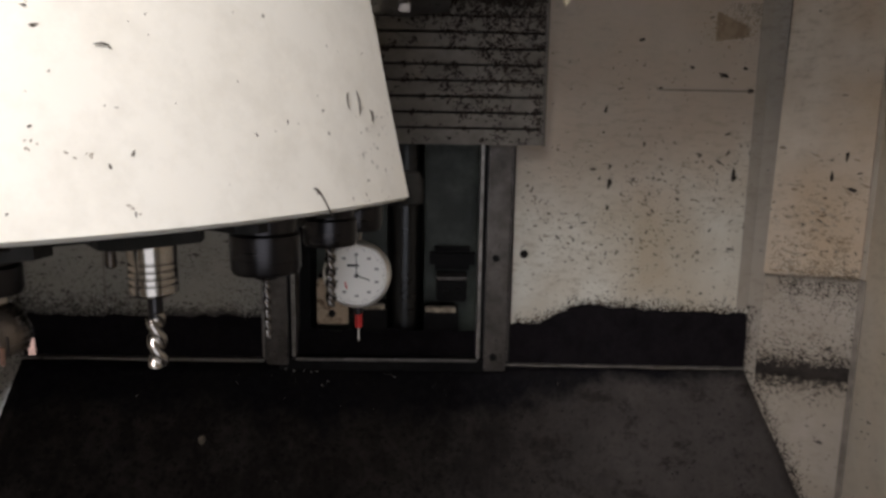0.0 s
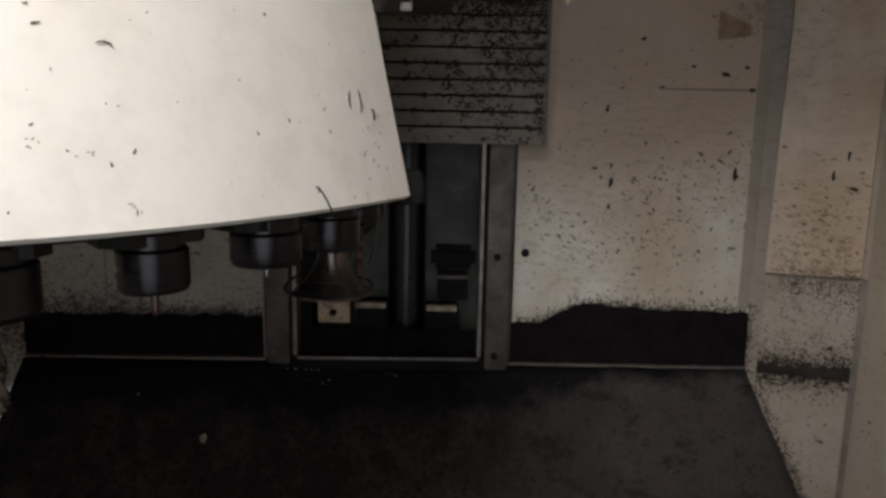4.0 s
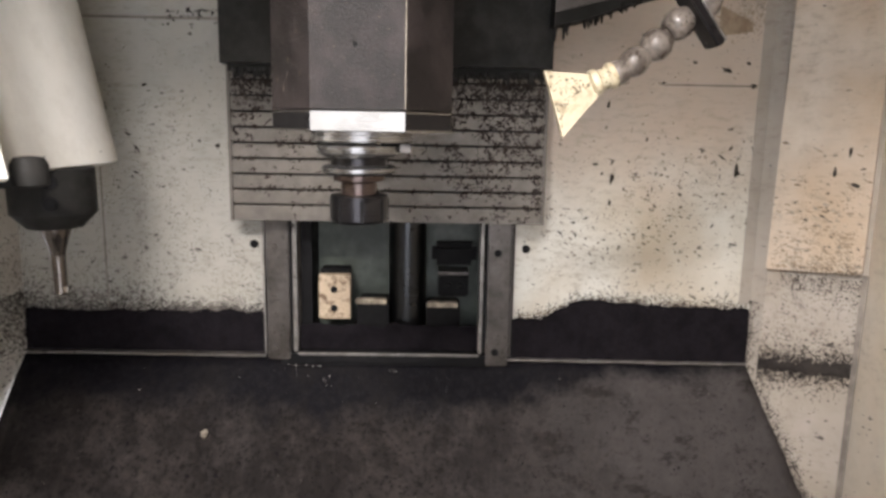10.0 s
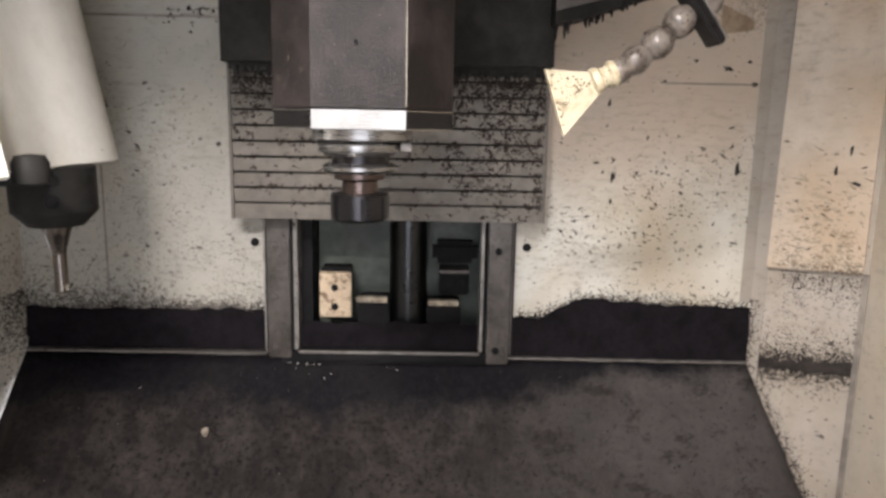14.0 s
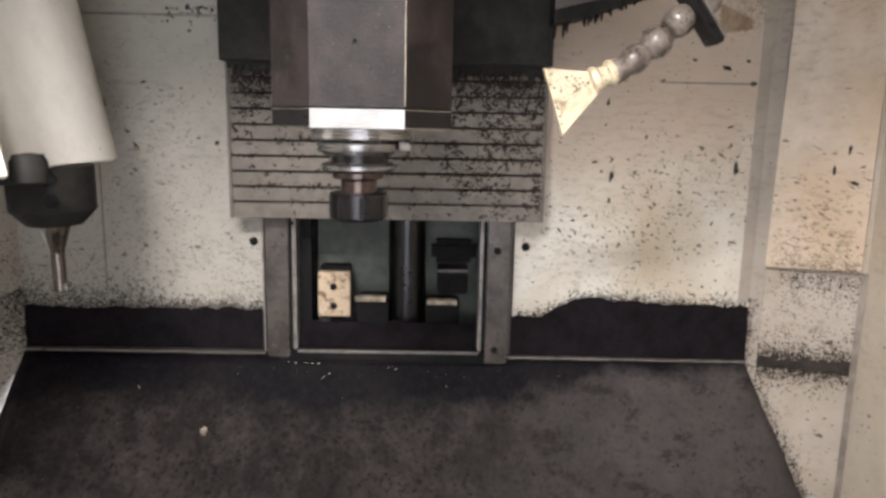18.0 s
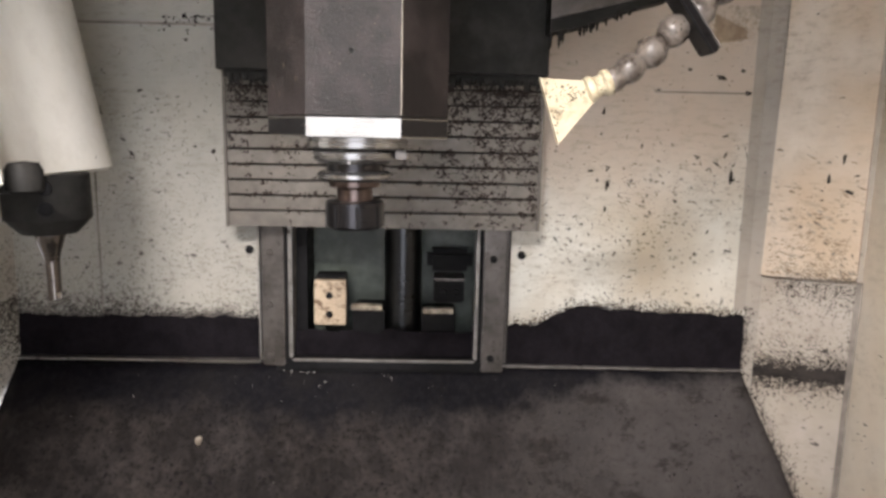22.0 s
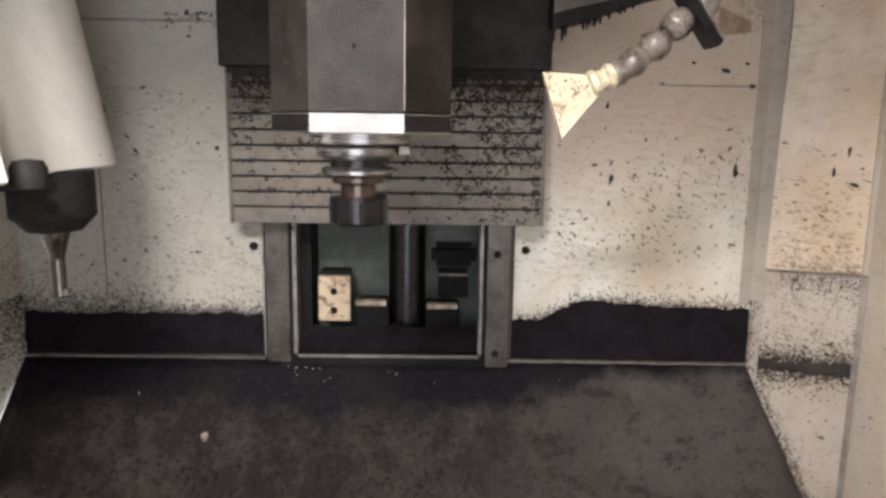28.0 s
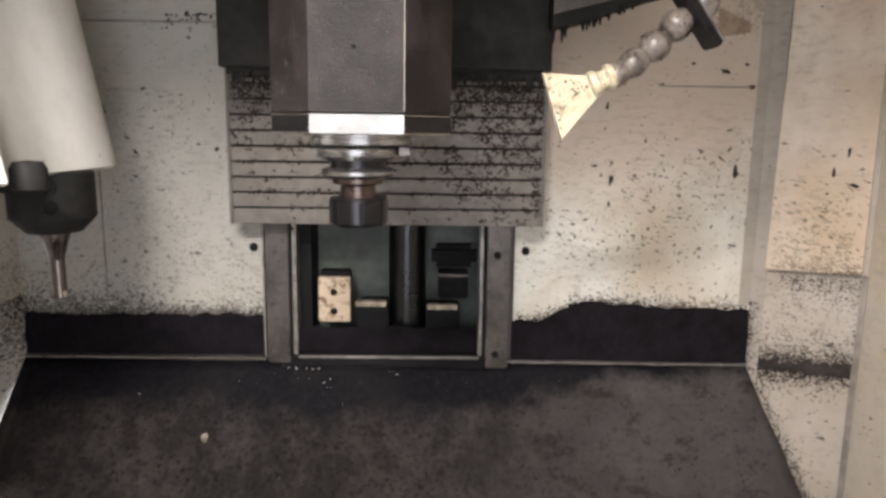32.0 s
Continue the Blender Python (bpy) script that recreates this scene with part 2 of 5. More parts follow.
M_GREASE = grimy("grease_black", (0.027, 0.0262, 0.0245), (0.013, 0.0130, 0.0120), 12, 0.6, spec=0.13)
M_STEEL = turned_metal("ground_steel", (0.25, 0.25, 0.25), 0.25)
M_PLATE = turned_metal("polished_plate", (0.27, 0.262, 0.245), 0.24)
M_CHROME = turned_metal("bright_steel", (0.42, 0.40, 0.375), 0.16)
M_BLACK = turned_metal("blackened_steel", (0.038, 0.037, 0.040), 0.30)
M_SCREW = turned_metal("oily_screw_steel", (0.042, 0.044, 0.047), 0.30)
M_SATIN = turned_metal("satin_bezel", (0.72, 0.71, 0.69), 0.42)
M_HSS = turned_metal("tool_steel", (0.19, 0.18, 0.175), 0.22)
M_DULL = turned_metal("dull_cutter_steel", (0.14, 0.125, 0.115), 0.24)
M_BRONZE = turned_metal("heat_tinted_steel", (0.11, 0.085, 0.078), 0.28)
M_COPPER = turned_metal("red_tinted_swarf", (0.45, 0.30, 0.25), 0.22)
M_BLOCK = grimy("stained_block", (0.58, 0.47, 0.34), (0.16, 0.10, 0.06), 55, 0.55, 0.50, 0.60)
M_NOZZLE = grimy("yellowed_plastic", (0.57, 0.51, 0.36), (0.36, 0.29, 0.18), 70, 0.5, 0.50, 0.66)
M_BEAD = grimy("grey_plastic", (0.195, 0.170, 0.148), (0.060, 0.048, 0.040), 62, 0.30, 0.44, 0.60)
M_CASE = grimy("matt_black_case", (0.005, 0.005, 0.0055), (0.0035, 0.0035, 0.004), 30, 0.7, spec=0.03)
M_DIAL = material("dial_face", (0.85, 0.84, 0.80), 0.4)
M_INK = material("dial_ink", (0.02, 0.02, 0.02), 0.6)
M_RED = material("red_ring", (0.55, 0.03, 0.03), 0.4)
M_BLUE = material("blue_label", (0.03, 0.16, 0.24), 0.4)


# ---------------------------------------------------------------- mesh helpers
def mesh(name, bm, mat, smooth=None):
    d = bpy.data.meshes.new(name)
    bmesh.ops.recalc_face_normals(bm, faces=bm.faces[:])
    bm.to_mesh(d)
    bm.free()
    d.materials.append(mat)
    if smooth is not None:
        for f in d.polygons:
            f.use_smooth = True
        d.set_sharp_from_angle(angle=radians(smooth))
    return d


def part(name, bm, mat, parent, label="", smooth=None, at=None):
    ob = new(name, mesh(name, bm, mat, smooth))
    ob.parent = parent
    if at is not None:
        ob.matrix_basis = at
    if label:
        tagged(ob, label)
    return ob


def thing(name, label, category, group="", kind="", at=None):
    ob = new(name)
    ob.empty_display_size = 0.02
    if at is not None:
        ob.matrix_basis = at
    return tagged(ob, label, category, group, kind)


def add_box(bm, lo, hi, bevel=0.0, at=None):
    r = bmesh.ops.create_cube(bm, size=1)
    vs = r["verts"]
    for v in vs:
        v.co = Vector([lo[i] + (v.co[i] + 0.5) * (hi[i] - lo[i]) for i in range(3)])
    if bevel:
        es = list({e for v in vs for e in v.link_edges})
        out = bmesh.ops.bevel(bm, geom=es, offset=bevel, segments=2, affect="EDGES")
        vs = list({v for f in out["faces"] for v in f.verts} | {v for v in vs if v.is_valid})
    if at is not None:
        bmesh.ops.transform(bm, matrix=at, verts=vs)
    return vs


def box(lo, hi, bevel=0.0, at=None):
    bm = bmesh.new()
    add_box(bm, lo, hi, bevel, at)
    return bm


def add_lathe(bm, profile, seg=40, at=None, a0=0.0, a1=360.0):
    """profile: (radius, z) from bottom to top, turned about z."""
    full = abs(a1 - a0) >= 359.9
    n = seg if full else seg + 1
    rings = []
    for r, z in profile:
        ring = []
        for i in range(n):
            a = radians(a0 + (a1 - a0) * i / seg)
            co = Vector((max(r, 1e-5) * math.cos(a), max(r, 1e-5) * math.sin(a), z))
            ring.append(bm.verts.new(at @ co if at is not None else co))
        rings.append(ring)
    for ra, rb in zip(rings, rings[1:]):
        for i in range(seg):
            j = (i + 1) % n
            bm.faces.new((ra[i], ra[j], rb[j], rb[i]))
    if full:
        for ring, (r, z) in ((rings[0], profile[0]), (rings[-1], profile[-1])):
            if r > 1e-4:
                bm.faces.new(ring)
    return rings


def lathe(profile, seg=40, at=None):
    bm = bmesh.new()
    add_lathe(bm, profile, seg, at)
    return bm


def add_prism(bm, outline, z0, z1, at=None):
    lo = [bm.verts.new((x, y, z0)) for x, y in outline]
    hi = [bm.verts.new((x, y, z1)) for x, y in outline]
    n = len(outline)
    for i in range(n):
        bm.faces.new((lo[i], lo[(i + 1) % n], hi[(i + 1) % n], hi[i]))
    bm.faces.new(lo[::-1])
    bm.faces.new(hi)
    if at is not None:
        bmesh.ops.transform(bm, matrix=at, verts=lo + hi)


def prism(outline, z0, z1, at=None):
    bm = bmesh.new()
    add_prism(bm, outline, z0, z1, at)
    return bm


def slab(corners, thick):
    """A sheet through four corners (in order), thickened along its normal, away from the camera's side."""
    bm = bmesh.new()
    c = [Vector(p) for p in corners]
    nrm = (c[1] - c[0]).cross(c[3] - c[0]).normalized()
    mid = sum(c, Vector()) / 4
    if nrm.dot(mid - Vector(EYE)) < 0:
        nrm = -nrm
    f = [bm.verts.new(p) for p in c]
    b = [bm.verts.new(p + nrm * thick) for p in c]
    n = len(c)
    bm.faces.new(f)
    bm.faces.new(b[::-1])
    for i in range(n):
        bm.faces.new((f[i], f[(i + 1) % n], b[(i + 1) % n], b[i]))
    return bm


def twist_bit(r, length, turns, flutes=2, depth=0.45, seg=24, rows=40):
    """A fluted drill or end mill hanging down from z = 0."""
    bm = bmesh.new()
    rings = []
    for k in range(rows + 1):
        z = -length * k / rows
        tw = turns * 2 * math.pi * k / rows
        ring = []
        for i in range(seg):
            a = 2 * math.pi * i / seg
            s = 0.5 + 0.5 * math.cos(flutes * a)
            rr = r * (1 - depth * (1 - s) ** 1.5)
            if k == rows:
                rr *= 0.86
            ring.append(bm.verts.new((rr * math.cos(a + tw), rr * math.sin(a + tw), z)))
        rings.append(ring)
    for ra, rb in zip(rings, rings[1:]):
        for i in range(seg):
            bm.faces.new((ra[i], ra[(i + 1) % seg], rb[(i + 1) % seg], rb[i]))
    bm.faces.new(rings[0])
    tip = bm.verts.new((0, 0, -length - r * 0.25))
    for i in range(seg):
        bm.faces.new((rings[-1][i], rings[-1][(i + 1) % seg], tip))
    return bm


# ---------------------------------------------------------------- structure
YW = 1.08
XL, XR = -0.641, 0.516
# column window
WL, WR, WZ = -0.206, 0.079, 0.246

wall_left_panel = part("wall_back_left", box((XL - 0.02, YW, 0.19), (-0.262, YW + 0.02, 1.25)), M_WALL_LEFT_SHADED, None)
tagged(wall_left_panel, "off-white enamelled back sheet with its shade painted in, chips above black sludge", "wall", kind="structure")
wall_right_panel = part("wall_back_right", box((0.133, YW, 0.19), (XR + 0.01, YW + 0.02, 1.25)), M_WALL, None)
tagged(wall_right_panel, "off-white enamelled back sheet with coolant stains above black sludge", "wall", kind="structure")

def left_x(y):
    return XL - 0.10 * (YW - y) / 1.33


ob = part("wall_side_left", slab([(XL, YW, -0.35), (XL, YW, 0.36), (left_x(-0.25), -0.25, 0.36), (left_x(-0.25), -0.25, -0.35)], 0.02), M_LEFT, None)
tagged(ob, "white enamelled side sheet spattered with black chips", "wall", kind="structure")
ob = part("wall_side_left_rear", slab([(XL, YW, 0.3601), (XL, YW, 1.25), (left_x(1.018), 1.018, 1.25), (left_x(1.018), 1.018, 0.3601)], 0.02), M_LEFT, None)
tagged(ob, "white enamelled side sheet beside the carousel opening", "wall", kind="structure")
# bay into which the carousel slides back
ob = part("wall_bay_side", box((-1.24, -0.27, 0.34), (-1.22, 1.04, 1.25)), M_SIDE, None)
tagged(ob, "enamelled outer sheet of the carousel bay", "wall", kind="structure")
ob = part("wall_bay_back", box((-1.22, 1.02, 0.34), (left_x(1.018) - 0.022, 1.04, 1.25)), M_SIDE, None)
tagged(ob, "enamelled rear sheet of the carousel bay", "wall", kind="structure")
ob = part("wall_bay_front", box((-1.22, -0.27, 0.34), (XL - 0.152, -0.25, 1.25)), M_SIDE, None)
tagged(ob, "enamelled front sheet of the carousel bay", "wall", kind="structure")
ob = part("bay_floor", box((-1.22, -0.25, 0.34), (left_x(-0.25) - 0.022, 1.018, 0.358)), M_SIDE, None)
tagged(ob, "enamelled floor sheet of the carousel bay", "floor", kind="structure")
OB0, OB1 = Vector((0.516, 1.08, 0)), Vector((0.640, 0.985, 0))
ob = part("wall_corner_right", slab([(OB0.x, OB0.y, -0.35), (OB0.x, OB0.y, 1.25), (OB1.x, OB1.y, 1.25), (OB1.x, OB1.y, -0.35)], 0.02), M_CORNER, None)
tagged(ob, "cream enamelled slanting corner sheet stained with sludge", "wall", kind="structure")
ob = part("wall_side_right", slab([(OB1.x, OB1.y, -0.35), (OB1.x, OB1.y, 1.25), (0.72, -0.25, 1.25), (0.72, -0.25, -0.35)], 0.02), M_SIDE, None)
tagged(ob, "cream enamelled side sheet", "wall", kind="structure")
ob = part("ceiling", box((-1.26, -0.27, 1.25), (0.80, YW + 0.3, 1.27)), M_SIDE, None)
tagged(ob, "enamelled steel enclosure roof", "ceiling", kind="structure")
ob = part("floor", box((XL - 0.15, -0.27, -0.37), (0.80, YW + 0.3, -0.35)), M_APRON, None)
tagged(ob, "chip pan covered in dark wet swarf", "floor", kind="structure")
ob = part("wall_front", box((XL - 0.15, -0.27, -0.35), (0.80, -0.25, 0.05)), M_SIDE, None)
tagged(ob, "enamelled door sill sheet", "wall", kind="structure")
# Unseen front sheets, added to narrow the bright opening mirrored in the metal.
ob = part("wall_front_left", box((XL - 0.15, -0.27, 0.05), (-0.30, -0.25, 1.25)), M_SIDE, None)
tagged(ob, "unseen enamelled front sheet added to narrow the bright opening", "wall", kind="structure")
ob = part("wall_front_right", box((0.20, -0.27, 0.05), (0.80, -0.25, 1.25)), M_SIDE, None)
tagged(ob, "unseen enamelled front sheet added to narrow the bright opening", "wall", kind="structure")

# Unseen sheets before the lamp, added so their lip dims the upper walls.
housing = thing("unseen_light_blocker", "unseen enamelled sheets added to keep lamp light off the upper walls", "lamp housing")
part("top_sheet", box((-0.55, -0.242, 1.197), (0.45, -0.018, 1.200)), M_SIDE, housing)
part("shading_lip", box((-0.55, -0.020, 1.058), (0.45, -0.018, 1.1965)), M_SIDE, housing)
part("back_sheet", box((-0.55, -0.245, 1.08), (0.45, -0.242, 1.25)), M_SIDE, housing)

# sloping chip apron
bm = bmesh.new()
A, B = Vector((XL, 1.07, 0.236)), Vector((XR, 1.075, 0.228))
C, D = Vector((XL, 0.72, -0.12)), Vector((0.66, 0.97, -0.12))
NX, NY = 60, 24
grid = []
for j in range(NY + 1):
    row = []
    for i in range(NX + 1):
        u, v = i / NX, j / NY
        p = (A.lerp(B, u)).lerp(C.lerp(D, u), v)
        q = noise.fractal(p * 14, 1.0, 2.0, 3) * 0.003
        row.append(bm.verts.new(p + Vector((0, -q * 0.7, q * 0.7))))
    grid.append(row)
for j in range(NY):
    for i in range(NX):
        bm.faces.new((grid[j][i], grid[j][i + 1], grid[j + 1][i + 1], grid[j + 1][i]))
ob = part("apron", bm, M_APRON, None, smooth=60)
md = ob.modifiers.new("thick", "SOLIDIFY")
md.thickness = 0.006
md.offset = 1.0
tagged(ob, "sloping steel chip apron caked with wet black swarf", "chip apron", kind="structure")

# flange along the foot of the back sheets
ob = part("trim_left", box((XL, YW - 0.012, 0.2390), (-0.255, YW + 0.004, 0.2413), 0.0008), M_RAIL, None)
tagged(ob, "thin worn steel flange edge", "trim", kind="structure")
ob = part("trim_right", box((-0.195, -0.012, 0.0), (0.195, 0.004, 0.0028), 0.0008, pose(0.3205, YW, 0.2318, 0, 0.42, 0)), M_EDGE, None)
tagged(ob, "thin worn steel flange edge", "trim", kind="structure")

# ---------------------------------------------------------------- column behind the back sheets
column = thing("machine_column", "dark green cast column seen through the window between the guides", "machine column")
part("back_plate", box((-0.27, 1.17, -0.2), (0.14, 1.20, 1.25)), M_GREEN, column)
# Recess sides and ledge are painted black to hold the shade in there.
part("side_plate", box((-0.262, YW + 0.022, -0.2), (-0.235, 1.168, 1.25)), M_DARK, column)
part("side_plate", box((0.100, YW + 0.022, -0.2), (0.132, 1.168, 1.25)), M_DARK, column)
part("sill_front", box((WL, 1.056, 0.232), (WR, 1.062, 0.2425)), M_DARK, column, "black front of the sill")
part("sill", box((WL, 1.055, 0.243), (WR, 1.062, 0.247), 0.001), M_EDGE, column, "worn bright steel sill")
# Dark strips added for the shaded upright edges of the green plate.
part("side_shade", box((-0.234, 1.10, 0.244), (-0.190, 1.169, 1.2)), M_DARK, column, "dark strip standing for shade on the inner flank")
part("screw_side_shade", box((-0.068, 1.150, 0.244), (-0.064, 1.169, 1.2)), M_DARK, column, "dark strip standing for shade beside the screw")
part("ledge", box((-0.234, 1.0625, 0.225), (0.099, 1.169, 0.244)), M_DARK, column, "ledge painted black for the recess shade")
part("ball_screw", lathe([(0.0305, -0.2), (0.0305, 1.2)], 32, pose(-0.0375, 1.135, 0)), M_SCREW, column, "dark oily ball screw", 30)


def guide(x0, x1, z0, label):
    g = thing("guide_rail", label, "guide rail", "column guide rails")
    part("rail", box((x0, 1.06, z0), (x1, 1.10, 1.2), 0.002), M_RAIL, g)
    return g


RAILS = []
g = guide(-0.254, -0.219, 0.2335, "grey steel guide rail beside the column window")
RAILS.append(g)
part("edge_strip", box((-0.2135, 1.062, 0.246), (-0.207, 1.10, 1.2), 0.001), M_EDGE, g, "bright worn edge strip")
g = guide(0.090, 0.1255, 0.2265, "grey steel guide rail with a bolt hole at its foot")
RAILS.append(g)
part("edge_strip", box((0.078, 1.062, 0.246), (0.0835, 1.10, 1.2), 0.001), M_EDGE, g, "bright worn edge strip")
# Black fillers painted as the shade in the gaps beside the rails.
part("gap_shade_filler", box((0.1258, 1.072, 0.20), (0.1328, 1.10, 1.25)), M_DARK, g, "black filler standing for the dark gap")
part("gap_shade_filler", box((-0.2618, 1.078, 0.20), (-0.2545, 1.10, 1.25)), M_DARK, RAILS[0], "black filler standing for the dark gap")
part("outer_edge", box((0.1275, 1.067, 0.240), (0.1300, 1.0715, 1.2), 0.0006), M_RAIL, g, "thin worn outer edge")
part("outer_edge", box((-0.2605, 1.066, 0.240), (-0.2575, 1.076, 1.2), 0.0006), M_EDGE, RAILS[0], "thin worn outer edge")
part("groove", box((-0.2188, 1.068, 0.246), (-0.2137, 1.10, 1.2)), M_DARK, RAILS[0], "dark strip in the groove")
part("groove", box((0.0837, 1.068, 0.246), (0.0898, 1.10, 1.2)), M_DARK, g, "dark strip in the groove")

stop = thing("stop_block", "yellow-stained drilled stop block bolted to the column", "stop block")
part("block", box((-0.178, 1.09, 0.293), (-0.1275, 1.104, 0.366), 0.0012), M_BLOCK, stop)
# Black box added for the shadow above and beside the stop block.
part("block_shade", box((-0.177, 1.1045, 0.287), (-0.129, 1.135, 0.373), 0.002), M_DARK, stop, "black box standing for the shade round the block")
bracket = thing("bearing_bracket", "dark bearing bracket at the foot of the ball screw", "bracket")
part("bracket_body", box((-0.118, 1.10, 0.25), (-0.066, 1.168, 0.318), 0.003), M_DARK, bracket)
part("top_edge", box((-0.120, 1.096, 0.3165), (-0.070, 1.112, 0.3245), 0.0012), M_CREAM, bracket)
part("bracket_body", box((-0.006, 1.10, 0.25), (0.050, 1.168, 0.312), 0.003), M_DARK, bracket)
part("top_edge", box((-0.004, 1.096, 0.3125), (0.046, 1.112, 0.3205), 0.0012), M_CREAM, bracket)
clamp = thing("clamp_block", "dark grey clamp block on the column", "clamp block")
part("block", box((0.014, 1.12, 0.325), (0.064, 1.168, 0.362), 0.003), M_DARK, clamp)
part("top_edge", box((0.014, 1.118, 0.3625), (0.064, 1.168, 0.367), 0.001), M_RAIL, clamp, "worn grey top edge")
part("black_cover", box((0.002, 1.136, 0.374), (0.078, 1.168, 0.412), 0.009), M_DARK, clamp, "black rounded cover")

# ---------------------------------------------------------------- way cover and spindle head
HEAD_UP = 0.123
cover = thing("way_cover", "ribbed grey steel way cover spattered with black chips", "way cover")
for k in range(13):
    z0 = 0.4635 + (k - 1) * 0.0224 + 0.0228 if k else 0.4610
    part("slat", box((-0.290, 1.022, z0), (0.163, 1.034, z0 + (0.0190 if k else 0.0222)), 0.0006), M_SLAT, cover)
part("end_strip", box((-0.2945, 1.020, 0.4605), (-0.2905, 1.040, 0.757), 0.0006), M_SLAT, cover)
part("end_strip", box((0.1635, 1.020, 0.4605), (0.1675, 1.040, 0.757), 0.0006), M_SLAT, cover)
part("backing_sheet", box((-0.290, 1.0345, 0.462), (0.163, 1.040, 0.76)), M_GREASE, cover)

head = thing("spindle_head", "cast iron spindle head with an oily eight-sided nose", "spindle head")
SX, SY = -0.0627, 0.634


def octagon(h, cut):
    return [(-h, -h + cut), (-h + cut, -h), (h - cut, -h), (h, -h + cut), (h, h - cut), (h - cut, h), (-h + cut, h), (-h, h - cut)]


part("nose", prism(octagon(0.080, 0.040), 0.614, 0.95, pose(SX, SY + 0.040, 0)), M_IRON, head)
part("worn_edge", box((SX + 0.0396, SY - 0.0404, 0.615), (SX + 0.0404, SY - 0.0396, 0.80), 0.0002), M_CHIP_PALE, head, "pale worn corner edge")
# Plate painted black for its sides' dark reflections, bright front face laid on.
part("nose_plate", prism(octagon(0.080, 0.040), 0.596, 0.6125, pose(SX, SY + 0.040, 0)), M_BLACK, head, "nose plate with the dark reflections of its sides painted in")
part("plate_face", box((SX - 0.0398, SY - 0.0408, 0.5962), (SX + 0.0398, SY - 0.0402, 0.6123), 0.0002), M_PLATE, head, "bright ground front face of the plate")
for sgn in (-1, 1):
    for z in (0.5966, 0.6119):
        part("plate_edge", box((-0.0280, -0.0004, -0.0006), (0.0280, 0.0004, 0.0006), 0.0002, pose(SX + sgn * 0.0602, SY - 0.0202, z, 0, 0, sgn * 45)), M_PLATE, head, "thin bright line along the plate edge")
part("spindle_flange", lathe([(0.030, 0.5852), (0.0440, 0.5855), (0.0454, 0.587), (0.0454, 0.5925), (0.0448, 0.5930), (0.0448, 0.5955)], 48, pose(SX, SY, 0)), M_STEEL, head, "", 30)
part("drive_key", box((SX + 0.0345, SY - 0.020, 0.5775), (SX + 0.0445, SY - 0.004, 0.5850), 0.001), M_RAIL, head, "small steel drive key")
part("casting", box((-0.276, 0.92, 0.668), (0.156, 1.00, 0.95), 0.010), M_GREASE, head, "grease-blackened head casting")
bm = bmesh.new()
lip = [(0.150, 0.728), (0.185, 0.735), (0.215, 0.745), (0.245, 0.756), (0.270, 0.764), (0.300, 0.772), (0.300, 0.80), (0.150, 0.80)]
add_prism(bm, lip, -0.04, 0.004, Matrix.Translation((0, 0.90, 0)) @ Matrix.Rotation(radians(90), 4, "X"))
for k in range(34):
    x = 0.151 + 0.115 * random.random() ** 1.5
    d = random.uniform(0.004, 0.024) * (1 - (x - 0.15) / 0.14)
    zb = 0.728 + 0.30 * (x - 0.15)
    add_lathe(bm, [(0.0003, -d), (0.0014, -d * 0.8), (0.0020, -d * 0.3), (0.004, 0.003)], 6, pose(x, 0.8965 + random.random() * 0.02, zb))
for near, far in ((-0.258, -0.150), (0.024, 0.152)):
    fringe = bmesh.new()
    for k in range(45):
        d = 0.003 + 0.011 * random.random() ** 2
        w = random.uniform(0.0012, 0.0036)
        add_lathe(fringe, [(0.0003, -d), (w * 0.5, -d * 0.8), (w, -d * 0.2), (w * 1.2, 0.004)], 6, pose(random.uniform(near, far), 0.921 + 0.012 * random.random(), 0.668))
    part("grease_fringe", fringe, M_GREASE, head, "black grease hanging from the casting")
part("oil_hole", lathe([(0.0008, -0.003), (0.0011, 0.0), (0.0018, 0.0006), (0.0021, 0.0)], 16, pose(SX - 0.002, SY - 0.0400, 0.667, 90, 0, 0)), M_DARK, head, "small dark oil hole", 30)
part("drip_lip", bm, M_GREASE, head, "lip hung with black grease drips")
part("lip_face", slab([(0.150, 0.8935, 0.744), (0.150, 0.8935, 0.80), (0.292, 0.8935, 0.80), (0.262, 0.8935, 0.772)], 0.003), M_RAIL, head, "worn grey face above the grease")

# ---------------------------------------------------------------- coolant nozzle on the head
nozzle = thing("coolant_nozzle", "jointed coolant hose with a yellowed fan-shaped nozzle", "coolant nozzle")
PTS = [(0.158, 0.6475), (0.1715, 0.6535), (0.1865, 0.6640), (0.2055, 0.6795), (0.2245, 0.6985), (0.2475, 0.7165), (0.268, 0.738), (0.288, 0.762)]
NY0 = 0.66
bm = bmesh.new()
tri = [(0.102, 0.6535), (0.151, 0.651), (0.155, 0.634), (0.122, 0.593)]
add_prism(bm, tri, -0.004, 0.004, Matrix.Translation((0, NY0, 0)) @ Matrix.Rotation(radians(90), 4, "X"))
part("fan_nozzle", bm, M_NOZZLE, nozzle, "yellowed plastic fan nozzle")
